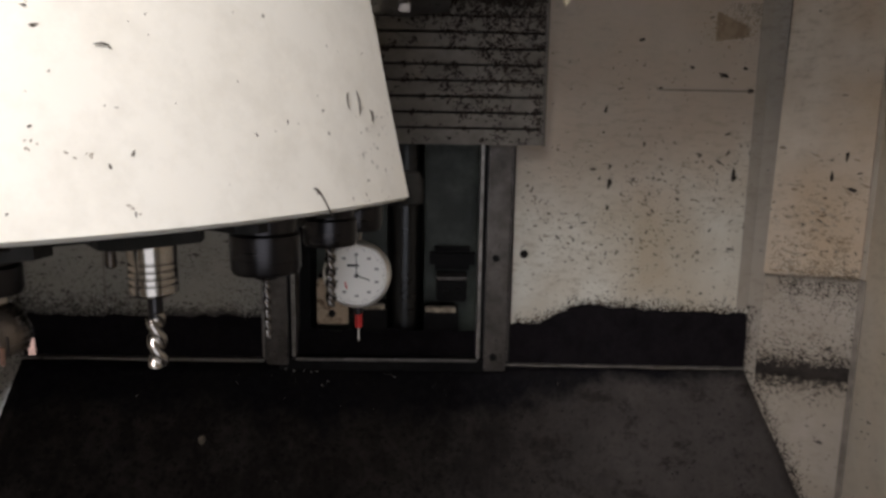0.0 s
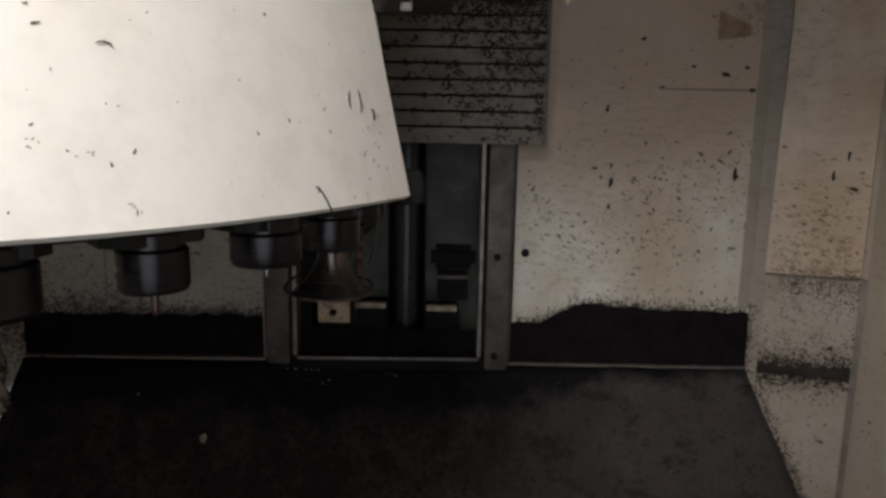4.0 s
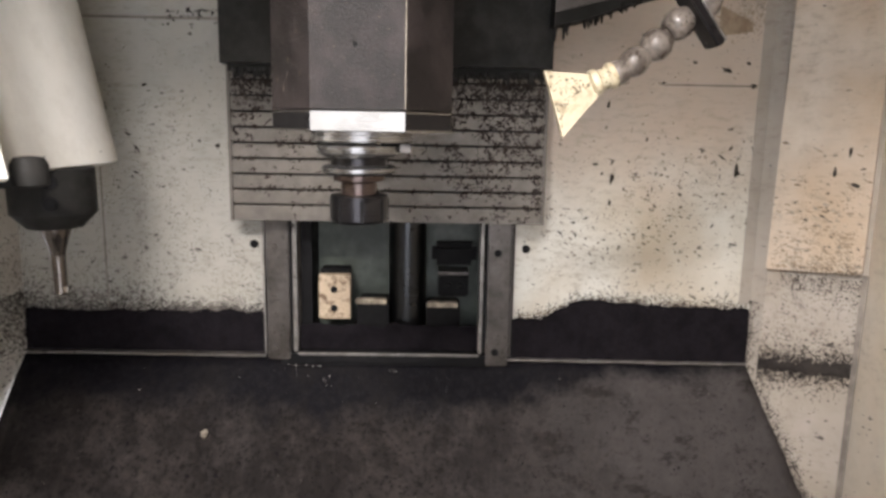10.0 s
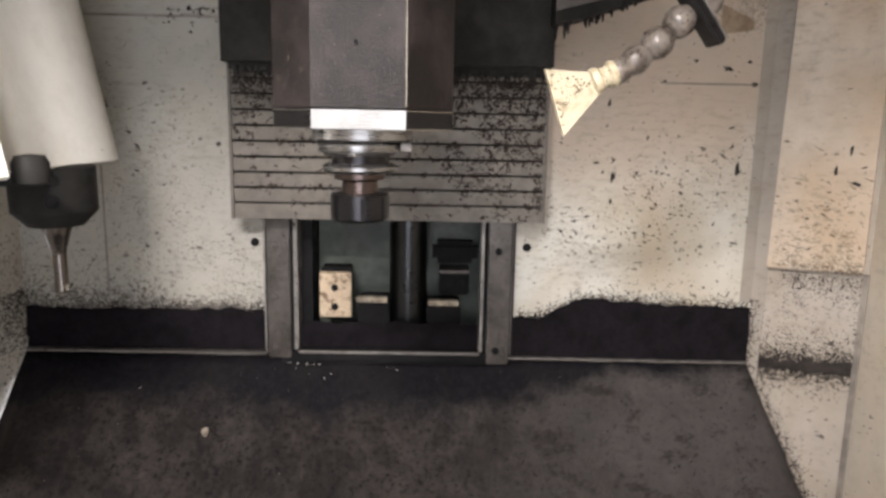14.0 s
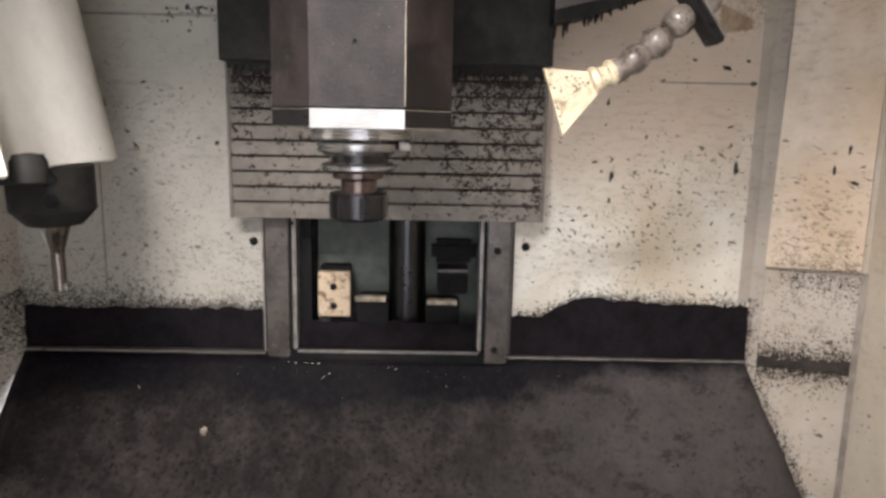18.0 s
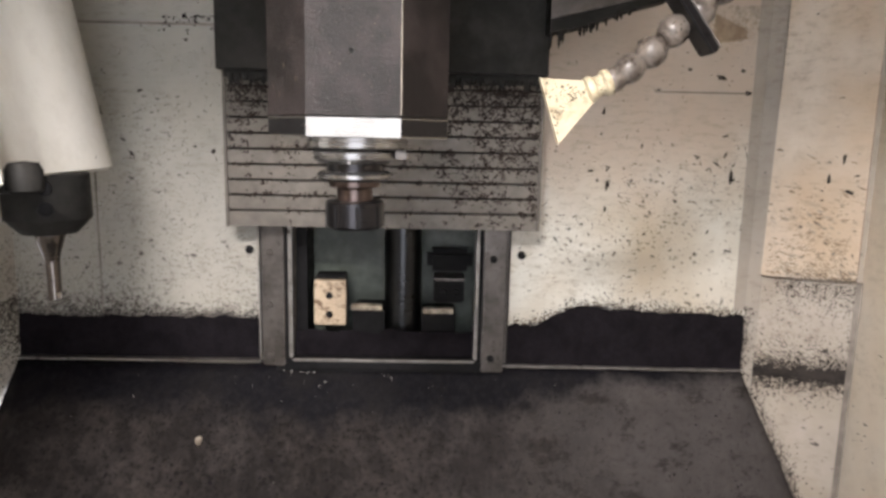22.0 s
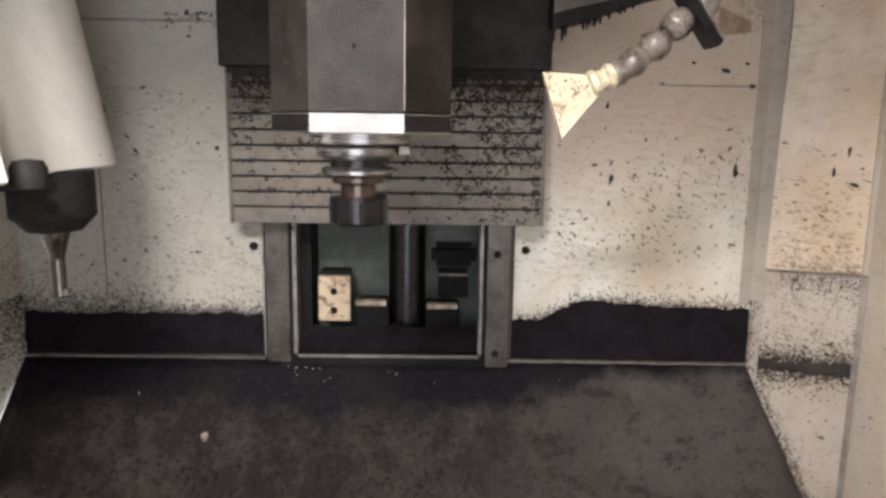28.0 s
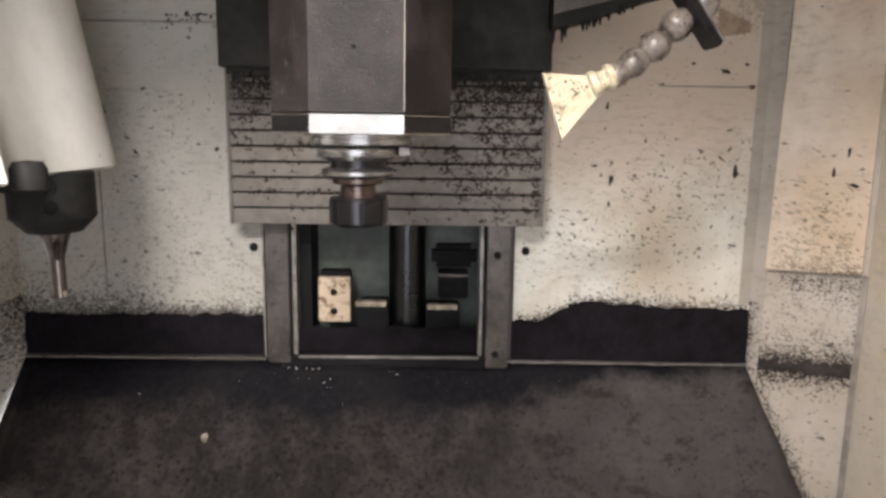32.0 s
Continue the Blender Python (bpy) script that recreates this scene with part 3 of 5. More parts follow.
for k, (x, z) in enumerate(PTS):
    nx, nz = PTS[min(k + 1, len(PTS) - 1)]
    px, pz = PTS[max(k - 1, 0)]
    ang = math.degrees(math.atan2(nx - px, nz - pz))
    r = (0.0105, 0.0115, 0.0135)[k] if k < 3 else 0.0148
    prof = [(r * 0.62, -0.013), (r * 0.75, -0.011), (r * 0.97, -0.005), (r, 0.0), (r * 0.95, 0.005), (r * 0.72, 0.010), (r * 0.6, 0.013)]
    if k == 0:
        prof = [(0.0075, -0.013), (0.0118, -0.0115), (0.0128, -0.0090), (0.0122, -0.0055), (0.0098, -0.0035), (0.0098, 0.0035), (0.0124, 0.0055), (0.0130, 0.0085), (0.0118, 0.0110), (0.0080, 0.0125)]
    part("joint_collar" if k == 0 else "hose_joint", lathe(prof, 24, pose(x, NY0, z, 0, ang, 0)), M_NOZZLE if k == 0 else M_BEAD, nozzle, "", 40)

part("hose_clip", box((-0.004, -0.016, -0.034), (0.004, 0.016, 0.034), 0.0015, pose(0.2385, NY0 - 0.004, 0.706, 0, -36, 0)), M_BLACK, nozzle, "dark steel clip round the hose")
part("clip_edge", box((0.0042, -0.0165, -0.033), (0.0056, -0.012, 0.033), 0.0004, pose(0.2385, NY0 - 0.004, 0.706, 0, -36, 0)), M_EDGE, nozzle, "bright worn edge")

# ---------------------------------------------------------------- tool carousel
CAR = pose(0.00204, 0.00495, -0.0024, 0.723, -0.430, 0.028)
CC = Vector((-0.390, 0.637, 0.0))
ZR = 0.5443
PITCH_R = 0.328
STEP = 360 / 25
carousel = thing("tool_carousel", "umbrella tool changer carousel under a white enamelled cone cover", "tool carousel", at=CAR @ Matrix.Translation(CC))


def cone_shell(r0, z0, z1, a0, a1, slope=0.205, thick=0.003, seg=72, flare=0.0, swell=0.0):
    """A sheet-metal cone sector with a folded lower lip; flare lets its end run out straight."""
    bm = bmesh.new()
    levels = [(-0.004, 0.0), (0.0, 0.003), (-slope * 0.08, 0.08), (-slope * 0.18, 0.18), (-slope * (z1 - z0), z1 - z0)]
    loops = []
    for i in range(seg + 1):
        a = a0 + (a1 - a0) * i / seg
        u = min(1.0, max(0.0, (a - (a1 - 24)) / 24))
        w = min(1.0, max(0.0, (a - 2) / 24))
        r = r0 + flare * u * u + swell * w * w * (3 - 2 * w)
        c, s = math.cos(radians(a)), math.sin(radians(a))
        prof = [(r + dr, dz) for dr, dz in levels] + [(r + dr - thick, dz) for dr, dz in levels[::-1]]
        loops.append([bm.verts.new((q * c, q * s, z0 + dz)) for q, dz in prof])
    n = len(loops[0])
    for la, lb in zip(loops, loops[1:]):
        for k in range(n):
            bm.faces.new((la[k], la[(k + 1) % n], lb[(k + 1) % n], lb[k]))
    bm.faces.new(loops[0])
    bm.faces.new(loops[-1][::-1])
    return bm


front_cover = part("front_cover", cone_shell(0.376, ZR, ZR + 0.34, -200, -15.0, flare=0.014), M_COVER, carousel, "white enamelled cone cover with stray chips", 40)
part("rear_cover", cone_shell(0.346, ZR, ZR + 0.34, -10, 150, slope=0.16, swell=0.044), M_COVER, carousel, "plain white rear cone cover", 40)
inner = part("inner_plate", box((0.285, -0.06, ZR + 0.012), (0.290, 0.02, ZR + 0.10), 0.001, pose(0, 0, 0, 0, 0, -16)), M_COVER, carousel, "white inner plate")
part("blue_band", box((0.291, -0.05, ZR + 0.014), (0.293, 0.01, ZR + 0.030), 0.0005, pose(0, 0, 0, 0, 0, -16)), M_BLUE, inner, "blue band")
ring = part("pocket_ring", lathe([(0.20, ZR - 0.010), (0.318, ZR - 0.010), (0.318, ZR + 0.012), (0.20, ZR + 0.012)], 75), M_GREASE, carousel, "black steel pocket ring", 30)

part("gripper_stop", lathe([(0.0135, -0.012), (0.0160, -0.010), (0.0160, 0.008), (0.0125, 0.015), (0.0001, 0.0165)], 24, pose(0.376 * math.cos(radians(-9)), 0.376 * math.sin(radians(-9)), ZR + 0.004)), M_GREASE, carousel, "black rounded stop between the cone covers", 35)
FORK = bmesh.new()
add_prism(FORK, [(-0.026, -0.028), (0.004, -0.031), (0.016, -0.022), (0.016, 0.022), (0.004, 0.031), (-0.026, 0.028)], -0.012, 0.010)
fork_mesh = mesh("pocket", FORK, M_GREASE)
for k in range(25):
    ob = new("pocket", fork_mesh)
    ob.parent = ring
    a = radians(k * STEP - 2)
    ob.matrix_basis = Matrix.Translation((PITCH_R * math.cos(a), PITCH_R * math.sin(a), ZR)) @ pose(0, 0, 0, 0, 0, k * STEP - 2)


# ---------------------------------------------------------------- tools (origin on the pocket axis at the rim's height)
def holder(name, label, nut_r=0.025, nut_h=0.036, nut_top=-0.006, nut_mat=None, category="tool holder", neck=0.0225, flange=True):
    t = thing(name, label, category, "tools of the carousel")
    if flange:
        part("taper_flange", lathe([(neck, 0.012), (0.0322, 0.012), (0.0322, 0.019), (0.0275, 0.022), (0.0275, 0.026), (0.0300, 0.029), (0.0300, 0.037), (0.022, 0.039)], 40), M_STEEL, t, "", 30)
    part("neck", lathe([(neck * 0.92, nut_top), (neck * 0.8, nut_top + 0.004), (neck * 0.8, 0.006), (neck, 0.0115)], 32), M_BRONZE, t, "", 30)
    part("nut", lathe([(nut_r * 0.62, nut_top - nut_h), (nut_r * 0.93, nut_top - nut_h), (nut_r, nut_top - nut_h + 0.003), (nut_r, nut_top - 0.010), (nut_r * 0.9, nut_top - 0.008), (nut_r * 0.9, nut_top)], 36), nut_mat or M_BLACK, t, "", 30)
    return t


TOOLS = {}


# slot 0: dial test gauge
t = holder("dial_gauge", "round white dial gauge with a red-ringed stylus in a holder", 0.022, 0.030, category="dial gauge")
DG = pose(0.004, -0.035, -0.0704, 90, 0, 0)
part("bezel", lathe([(0.0270, -0.008), (0.0292, -0.006), (0.0292, 0.002), (0.0285, 0.005), (0.0268, 0.006), (0.0264, 0.0045), (0.0264, -0.007)], 56, DG), M_SATIN, t, "bright round bezel", 30)
part("case", lathe([(0.010, -0.046), (0.020, -0.044), (0.024, -0.034), (0.0245, -0.0085)], 40, DG), M_CASE, t, "black gauge case", 30)
face = part("face", lathe([(0.0262, 0.001), (0.0262, 0.0030)], 48, DG), M_DIAL, t, "white dial face")
bm = bmesh.new()
for k in range(50):
    a = k * 7.2
    L = 0.0035 if k % 5 == 0 else 0.0016
    add_box(bm, (0.0252 - L, -0.00016, 0), (0.0252, 0.00016, 0.0003), 0, DG @ pose(0, 0, 0.0031, 0, 0, a))
part("graduations", bm, M_INK, face)
bm = bmesh.new()
for k in range(10):
    a = radians(90 - k * 36)
    x, y = 0.0182 * math.cos(a), 0.0182 * math.sin(a)
    add_box(bm, (x - 0.0016, y - 0.0011, 0.0031), (x + 0.0016, y + 0.0011, 0.0034), 0, DG)
part("numeral_bars", bm, material("numeral_grey", (0.30, 0.29, 0.28), 0.6), face)
part("name_bar", box((-0.008, 0.0075, 0.0031), (0.002, 0.0095, 0.0034), 0, DG), M_INK, face)
part("tolerance_mark", box((-0.0115, -0.010, 0.0031), (-0.0102, -0.004, 0.0034), 0, DG @ pose(0, 0, 0, 0, 0, 12)), M_RED, face, "small red mark")
part("pointer", box((-0.00035, -0.003, 0), (0.00035, 0.019, 0.0006), 0, DG @ pose(0, 0, 0.0040)), M_INK, face)
part("pointer", box((-0.00035, 0, 0), (0.00035, 0.012, 0.0006), 0, DG @ pose(0, 0, 0.0050, 0, 0, -108)), M_INK, face)
part("hub", lathe([(0.0016, 0.003), (0.0016, 0.006)], 16, DG), M_INK, face)
part("stem", lathe([(0.0040, -0.115), (0.0045, -0.085)], 16), M_BLACK, t, "", 30)
part("red_ring", lathe([(0.0026, -0.128), (0.0033, -0.126), (0.0033, -0.115)], 16), M_RED, t, "red plastic ring", 30)
part("stylus", lathe([(0.0010, -0.1415), (0.0016, -0.139), (0.0010, -0.136), (0.0010, -0.124)], 12), M_CHROME, t, "", 30)
TOOLS[0] = t

t = holder("twist_drill", "long dark twist drill in a collet holder", 0.021, 0.030)
part("drill", twist_bit(0.0046, 0.050, 2.4), M_HSS, t, "", 50, pose(0, 0, -0.036))
TOOLS[1] = t
t = holder("slim_drill", "slender drill in a black collet holder", 0.0235, 0.036)
part("collet_sleeve", lathe([(0.007, -0.047), (0.0085, -0.045), (0.0085, -0.040)], 24), M_HSS, t, "", 30)
part("drill", twist_bit(0.0028, 0.044, 3.0, rows=30, seg=16), M_HSS, t, "", 50, pose(0, 0, -0.046))
TOOLS[2] = t
t = holder("end_mill", "bright end mill in a grooved chrome side-lock holder", 0.0092, 0.008, 0.008, M_CHROME, neck=0.012)
prof = [(0.0110, -0.0425), (0.0138, -0.0405)]
for k in range(4):
    z = -0.036 + k * 0.0042
    prof += [(0.0138, z), (0.0128, z + 0.0006), (0.0128, z + 0.0012), (0.0138, z + 0.0018)]
prof += [(0.0138, -0.004), (0.0126, -0.003), (0.0126, 0.001)]
part("side_lock_body", lathe(prof, 32), M_CHROME, t, "grooved chrome body", 30)
part("shank", lathe([(0.0045, -0.056), (0.0045, -0.042)], 20), M_BLACK, t, "", 30)
part("mill", twist_bit(0.0060, 0.034, 1.3, 2, 0.55), M_CHROME, t, "", 50, pose(0, 0, -0.053))
TOOLS[3] = t
t = holder("face_mill", "small bright face mill with copper-coloured inserts", 0.017, 0.024)
part("hub", lathe([(0.0075, -0.036), (0.0115, -0.034), (0.0115, -0.028)], 28), M_CHROME, t, "bright hub", 40)
body = part("cutter_body", lathe([(0.0130, -0.0615), (0.0172, -0.0600), (0.0185, -0.0560), (0.0182, -0.0490), (0.0150, -0.0400), (0.0105, -0.0350)], 40), M_DULL, t, "", 40)
for k in range(6):
    m = pose(0, 0, 0, 0, 0, 60 * k + 13)
    part("insert", box((0.0165, -0.0012, -0.0640), (0.0200, 0.0012, -0.0545), 0.0004, m), M_COPPER, t, "copper-coloured cutting insert")
    part("gullet", box((0.0145, 0.0014, -0.0600), (0.0186, 0.0050, -0.0480), 0.0015, m), M_BLACK, body, "dark chip gullet")
TOOLS[4] = t
t = holder("stub_mill", "stub end mill in a big black collet nut", 0.025, 0.037)
part("shank", lathe([(0.0034, -0.062), (0.0034, -0.042)], 16), M_STEEL, t, "", 30)
part("mill", twist_bit(0.0056, 0.036, 0.9, 2, 0.42), M_DULL, t, "", 50, pose(0, 0, -0.060))
TOOLS[-1] = t
t = holder("slim_tap", "slender tap in a narrow dark collet holder", 0.0205, 0.034)
part("tap_shank", lathe([(0.0014, -0.056), (0.0024, -0.053), (0.0024, -0.040)], 12), M_BRONZE, t, "", 30)
TOOLS[-2] = t
t = holder("tap", "short tap in a broad black collet nut", 0.0240, 0.031)
part("collet_sleeve", lathe([(0.008, -0.040), (0.0095, -0.038), (0.0095, -0.036)], 24), M_BRONZE, t, "", 30)
part("tap_shank", lathe([(0.0012, -0.047), (0.0018, -0.045), (0.0018, -0.038)], 12), M_STEEL, t, "", 30)
TOOLS[-3] = t
t = holder("bell_cutter", "bell-shaped steel cutter with a loop of reddish swarf round it", 0.0225, 0.034)
part("bell", lathe([(0.0300, -0.0770), (0.0318, -0.0758), (0.0316, -0.0742), (0.0262, -0.0705), (0.0200, -0.0640), (0.0145, -0.0550), (0.0112, -0.0465), (0.0100, -0.0400)], 56), M_DULL, t, "", 40)
bm = bmesh.new()
rings = []
for k in range(64):
    a = k / 64 * 2 * math.pi
    rr = 0.0345 + 0.0009 * noise.noise(Vector((math.cos(a) * 2, math.sin(a) * 2, 0)))
    c = Matrix.Rotation(radians(5), 3, "X") @ Matrix.Rotation(radians(4), 3, "Y") @ Vector((rr * math.cos(a), rr * math.sin(a), 0.0010 * math.sin(3 * a))) + Vector((-0.002, 0, -0.0710))
    o = Vector((math.cos(a), math.sin(a), 0))
    rings.append([bm.verts.new(c + (o * math.cos(q) * 0.0013 + Vector((0, 0, 1)) * math.sin(q) * 0.0006)) for q in [i * math.pi / 3 for i in range(6)]])
for k in range(64):
    ra, rb = rings[k], rings[(k + 1) % 64]
    for i in range(6):
        bm.faces.new((ra[i], ra[(i + 1) % 6], rb[(i + 1) % 6], rb[i]))
part("swarf_loop", bm, M_COPPER, t, "thin reddish loop of swarf", 60)
TOOLS[-4] = t
t = holder("hook_drill", "dark twist drill with a curl of swarf on it", 0.019, 0.026)
part("drill", twist_bit(0.0046, 0.056, 2.4), M_BRONZE, t, "", 50, pose(0, 0, -0.032))
bm = bmesh.new()
rings = []
for k in range(15):
    a = k / 14
    c = Vector((0.0185 - 0.009 * a, -0.004 + 0.006 * math.sin(a * 3), -0.031 - 0.038 * a)) if k > 2 else Vector((0.004 + 0.006 * k, -0.004, -0.034 + 0.001 * k))
    rings.append([bm.verts.new(c + Vector((0.0010 * math.cos(q), 0.0010 * math.sin(q), 0.0004 * math.sin(q)))) for q in [i * math.pi / 3 for i in range(6)]])
for ra, rb in zip(rings, rings[1:]):
    for i in range(6):
        bm.faces.new((ra[i], ra[(i + 1) % 6], rb[(i + 1) % 6], rb[i]))
part("swarf_curl", bm, M_HSS, t, "curl of bright swarf", 60)
TOOLS[-5] = t
t = thing("collet_chuck", "black-nutted collet chuck with a flanged taper in the spindle", "tool holder", "tools of the carousel")
part("taper_flange", lathe([(0.0255, 0.0240), (0.0310, 0.0242), (0.0362, 0.0275), (0.0366, 0.0282), (0.0366, 0.0338), (0.0355, 0.0350), (0.028, 0.0352)], 48), M_STEEL, t, "bright steel flange", 30)
part("v_groove", lathe([(0.0245, 0.0172), (0.0245, 0.0242)], 40), M_BLACK, t, "dark groove", 30)
part("lower_flange", lathe([(0.0235, 0.0088), (0.0300, 0.0090), (0.0326, 0.0108), (0.0332, 0.0118), (0.0332, 0.0150), (0.0300, 0.0170), (0.0240, 0.0174)], 48), M_STEEL, t, "bright steel flange", 30)
part("neck", lathe([(0.0160, -0.0090), (0.0160, 0.0015), (0.0170, 0.0030), (0.0226, 0.0034), (0.0232, 0.0042), (0.0232, 0.0088)], 40), M_BRONZE, t, "heat-tinted neck", 30)
part("nut", lathe([(0.0165, -0.0340), (0.0235, -0.0336), (0.0256, -0.0312), (0.0258, -0.0300), (0.0258, -0.0105), (0.0250, -0.0094), (0.0165, -0.0092)], 48), M_BLACK, t, "blackened collet nut", 30)
for k in range(8):
    part("slot", box((0.0246, -0.0016, -0.0325), (0.0262, 0.0016, -0.0120), 0.0003, pose(0, 0, 0, 0, 0, 45 * k + 12)), M_DARK, t, "dark spanner slot in the nut")
TOOLS[-6] = t
t = thing("ball_mill", "slim bright end mill hanging from a broad black chamfered holder", "tool holder", "tools of the carousel")
body = part("holder_body", lathe([(0.0180, -0.0665), (0.0290, -0.0660), (0.0440, -0.0500), (0.0446, -0.0480), (0.0446, -0.0010), (0.0430, 0.0010), (0.0200, 0.0020)], 48), M_GREASE, t, "black chamfered body", 30)
for dz in (-0.013, -0.036):
    screw = pose(0.010, -0.0437, dz, 90, 0, 10)
    part("set_screw", lathe([(0.0040, 0.0), (0.0046, 0.0010), (0.0075, 0.0014), (0.0080, 0.0), (0.0080, -0.0040)], 20, screw), M_DARK, body, "black socket set screw", 30)
part("collet_cone", lathe([(0.0078, -0.0990), (0.0088, -0.0930), (0.0130, -0.0790), (0.0162, -0.0690), (0.0162, -0.0640)], 28), M_DULL, t, "tapered steel collet", 30)
part("mill_shank", lathe([(0.0058, -0.1440), (0.0074, -0.1420), (0.0076, -0.0950)], 20), M_DULL, t, "", 30)
# Chrome block added as the glint at the end of the shank.
part("mill_glint", box((0.0040, -0.0075, -0.1410), (0.0082, -0.0035, -0.1335), 0.0006), M_CHROME, t, "small chrome block standing for a glint on the mill")
TOOLS[-7] = t
t = holder("boring_head", "broad black boring head in its pocket", 0.032, 0.054, flange=False)
TOOLS[-8] = t

# ---------------------------------------------------------------- right corner box panel
n_out = Vector((-(OB0.y - OB1.y), -(OB1.x - OB0.x), 0)).normalized()
along = (OB1 - OB0).normalized()


def corner_at(s, z, proud):
    p = OB0 + along * s + n_out * proud
    return (p.x, p.y, z)


def sheet(points, thick, mat, name, label, category, kind="structure"):
    ob = part(name, slab(points, thick), mat, None)
    return tagged(ob, label, category, kind=kind)


box_panel = thing("door_pocket_cover", "cream enamelled box cover stained brown by coolant on the corner sheet", "cover panel")
PR = 0.016
bm = slab([corner_at(0.0205, 0.393, PR), corner_at(0.0275, 0.86, PR), corner_at(0.150, 0.86, PR), corner_at(0.150, 0.401, PR)], PR - 0.001)
bmesh.ops.bevel(bm, geom=bm.edges[:], offset=0.002, segments=2, affect="EDGES")
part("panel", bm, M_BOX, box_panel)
sheet([corner_at(0.0, -0.35, 0.003), corner_at(0.0, 1.25, 0.003), corner_at(0.026, 1.25, 0.003), corner_at(0.016, -0.35, 0.003)], 0.002, M_STRIP, "trim_corner", "folded sheet seam in the corner", "trim")
sheet([corner_at(0.150, -0.35, 0.008), corner_at(0.150, 0.398, 0.008), corner_at(0.158, 0.398, 0.008), corner_at(0.158, -0.35, 0.008)], 0.006, M_SEAM, "trim_edge", "grimy enamelled sheet edge", "trim")
ob = part("trim_fold", box((0.497, YW - 0.0015, 0.331), (0.5155, YW - 0.0001, 1.25)), M_STRIP, None)
tagged(ob, "grey folded edge of the back sheet", "trim", kind="structure")
ob = part("trim_seam", box((0.345, YW - 0.0010, 0.6700), (0.489, YW, 0.6724), 0.0004), M_SEAM, None)
tagged(ob, "stained horizontal sheet seam", "trim", kind="structure")
ob = part("trim_panel_seam", box((-0.5088, YW - 0.002, 0.31), (-0.5072, YW, 0.56), 0.0004), M_SEAM, None)
tagged(ob, "dark upright sheet seam", "trim", kind="structure")
ob = part("trim_top", box((-0.52, YW - 0.003, 0.752), (-0.318, YW, 0.755), 0.001), M_SEAM, None)
tagged(ob, "dark horizontal sheet seam", "trim", kind="structure")

BOLT = bmesh.new()
add_lathe(BOLT, [(0.0066, 0.0), (0.0066, 0.0022), (0.0052, 0.0034), (0.0034, 0.0034), (0.0030, 0.0012)], 20)
bolt_mesh = mesh("bolt", BOLT.copy(), M_DARK, 30)
dull_bolt_mesh = mesh("bolt", BOLT, M_RAIL, 30)


def bolt(name, x, y, z, s, mat_label, parent=None):
    ob = new(name, bolt_mesh)
    ob.matrix_basis = pose(x, y, z, 90, 0, 0) @ Matrix.Diagonal((s, s, s, 1))
    if parent:
        ob.parent = parent
        tagged(ob, mat_label)
    else:
        tagged(ob, mat_label, "bolt", "wall bolts")
    return ob


bolt("wall_bolt", -0.276, YW, 0.416, 1.0, "black socket bolt in the white back sheet")
bolt("wall_bolt", 0.151, YW, 0.414, 1.0, "black socket bolt in the white back sheet")
for x, z in ((-0.241, 0.415), (-0.2425, 0.333), (-0.2425, 0.252)):
    bolt("bolt", x, 1.06, z, 0.8, "dull bolt head", RAILS[0]).data = dull_bolt_mesh
for x, z in ((0.105, 0.250), (0.105, 0.41)):
    bolt("bolt", x, 1.06, z, 0.85, "black bolt hole", RAILS[1])
for z in (0.342, 0.311):
    bolt("bolt", -0.1535, 1.09, z, 0.85, "black counterbored bolt", stop)
bolt("bolt", 0.030, 1.12, 0.343, 0.9, "black bolt", clamp)
bolt("bolt", 0.050, 1.12, 0.343, 0.9, "black bolt", clamp)


# sludge caked along the foot of the back sheets
def sludge(name, x0, x1, z0, top, y, label, n=260, rows=7):
    bm = bmesh.new()
    cols = []
    for i in range(n + 1):
        x = x0 + (x1 - x0) * i / n
        zt = top(x) + 0.006 * noise.fractal(Vector((x * 30, 3.1, z0)), 0.8, 2.1, 6) + 0.001 * noise.noise(Vector((x * 420, 1.7, 0)))
        col = []
        for j in range(rows + 1):
            v = j / rows
            z = z0 + (zt - z0) * v
            bulge = 0.004 * (1 - v ** 4) + 0.003 * noise.fractal(Vector((x * 45, z * 45, 5.0)), 1.0, 2.0, 4) * (1 - v)
            col.append(bm.verts.new((x, y - 0.0006 - max(0.0, bulge), z)))
        cols.append(col)
    for ca, cb in zip(cols, cols[1:]):
        for j in range(rows):
            bm.faces.new((ca[j], cb[j], cb[j + 1], ca[j + 1]))
    ob = part(name, bm, M_SLUDGE, None, smooth=50)
    return tagged(ob, label, "sludge", kind="stuff")


def right_top(x):
    u = min(1.0, max(0.0, (x - 0.165) / 0.085))
    return 0.300 + 0.033 * u * u * (3 - 2 * u) - 0.010 * min(1.0, max(0.0, (x - 0.27) / 0.15))


sludge("sludge_bank", 0.133, XR - 0.001, 0.232, right_top, YW, "black wet sludge caked on the back sheet")
sludge("sludge_bank", XL + 0.001, -0.262, 0.238, lambda x: 0.3065, YW, "black wet sludge caked on the back sheet")


bm = bmesh.new()
cols = []
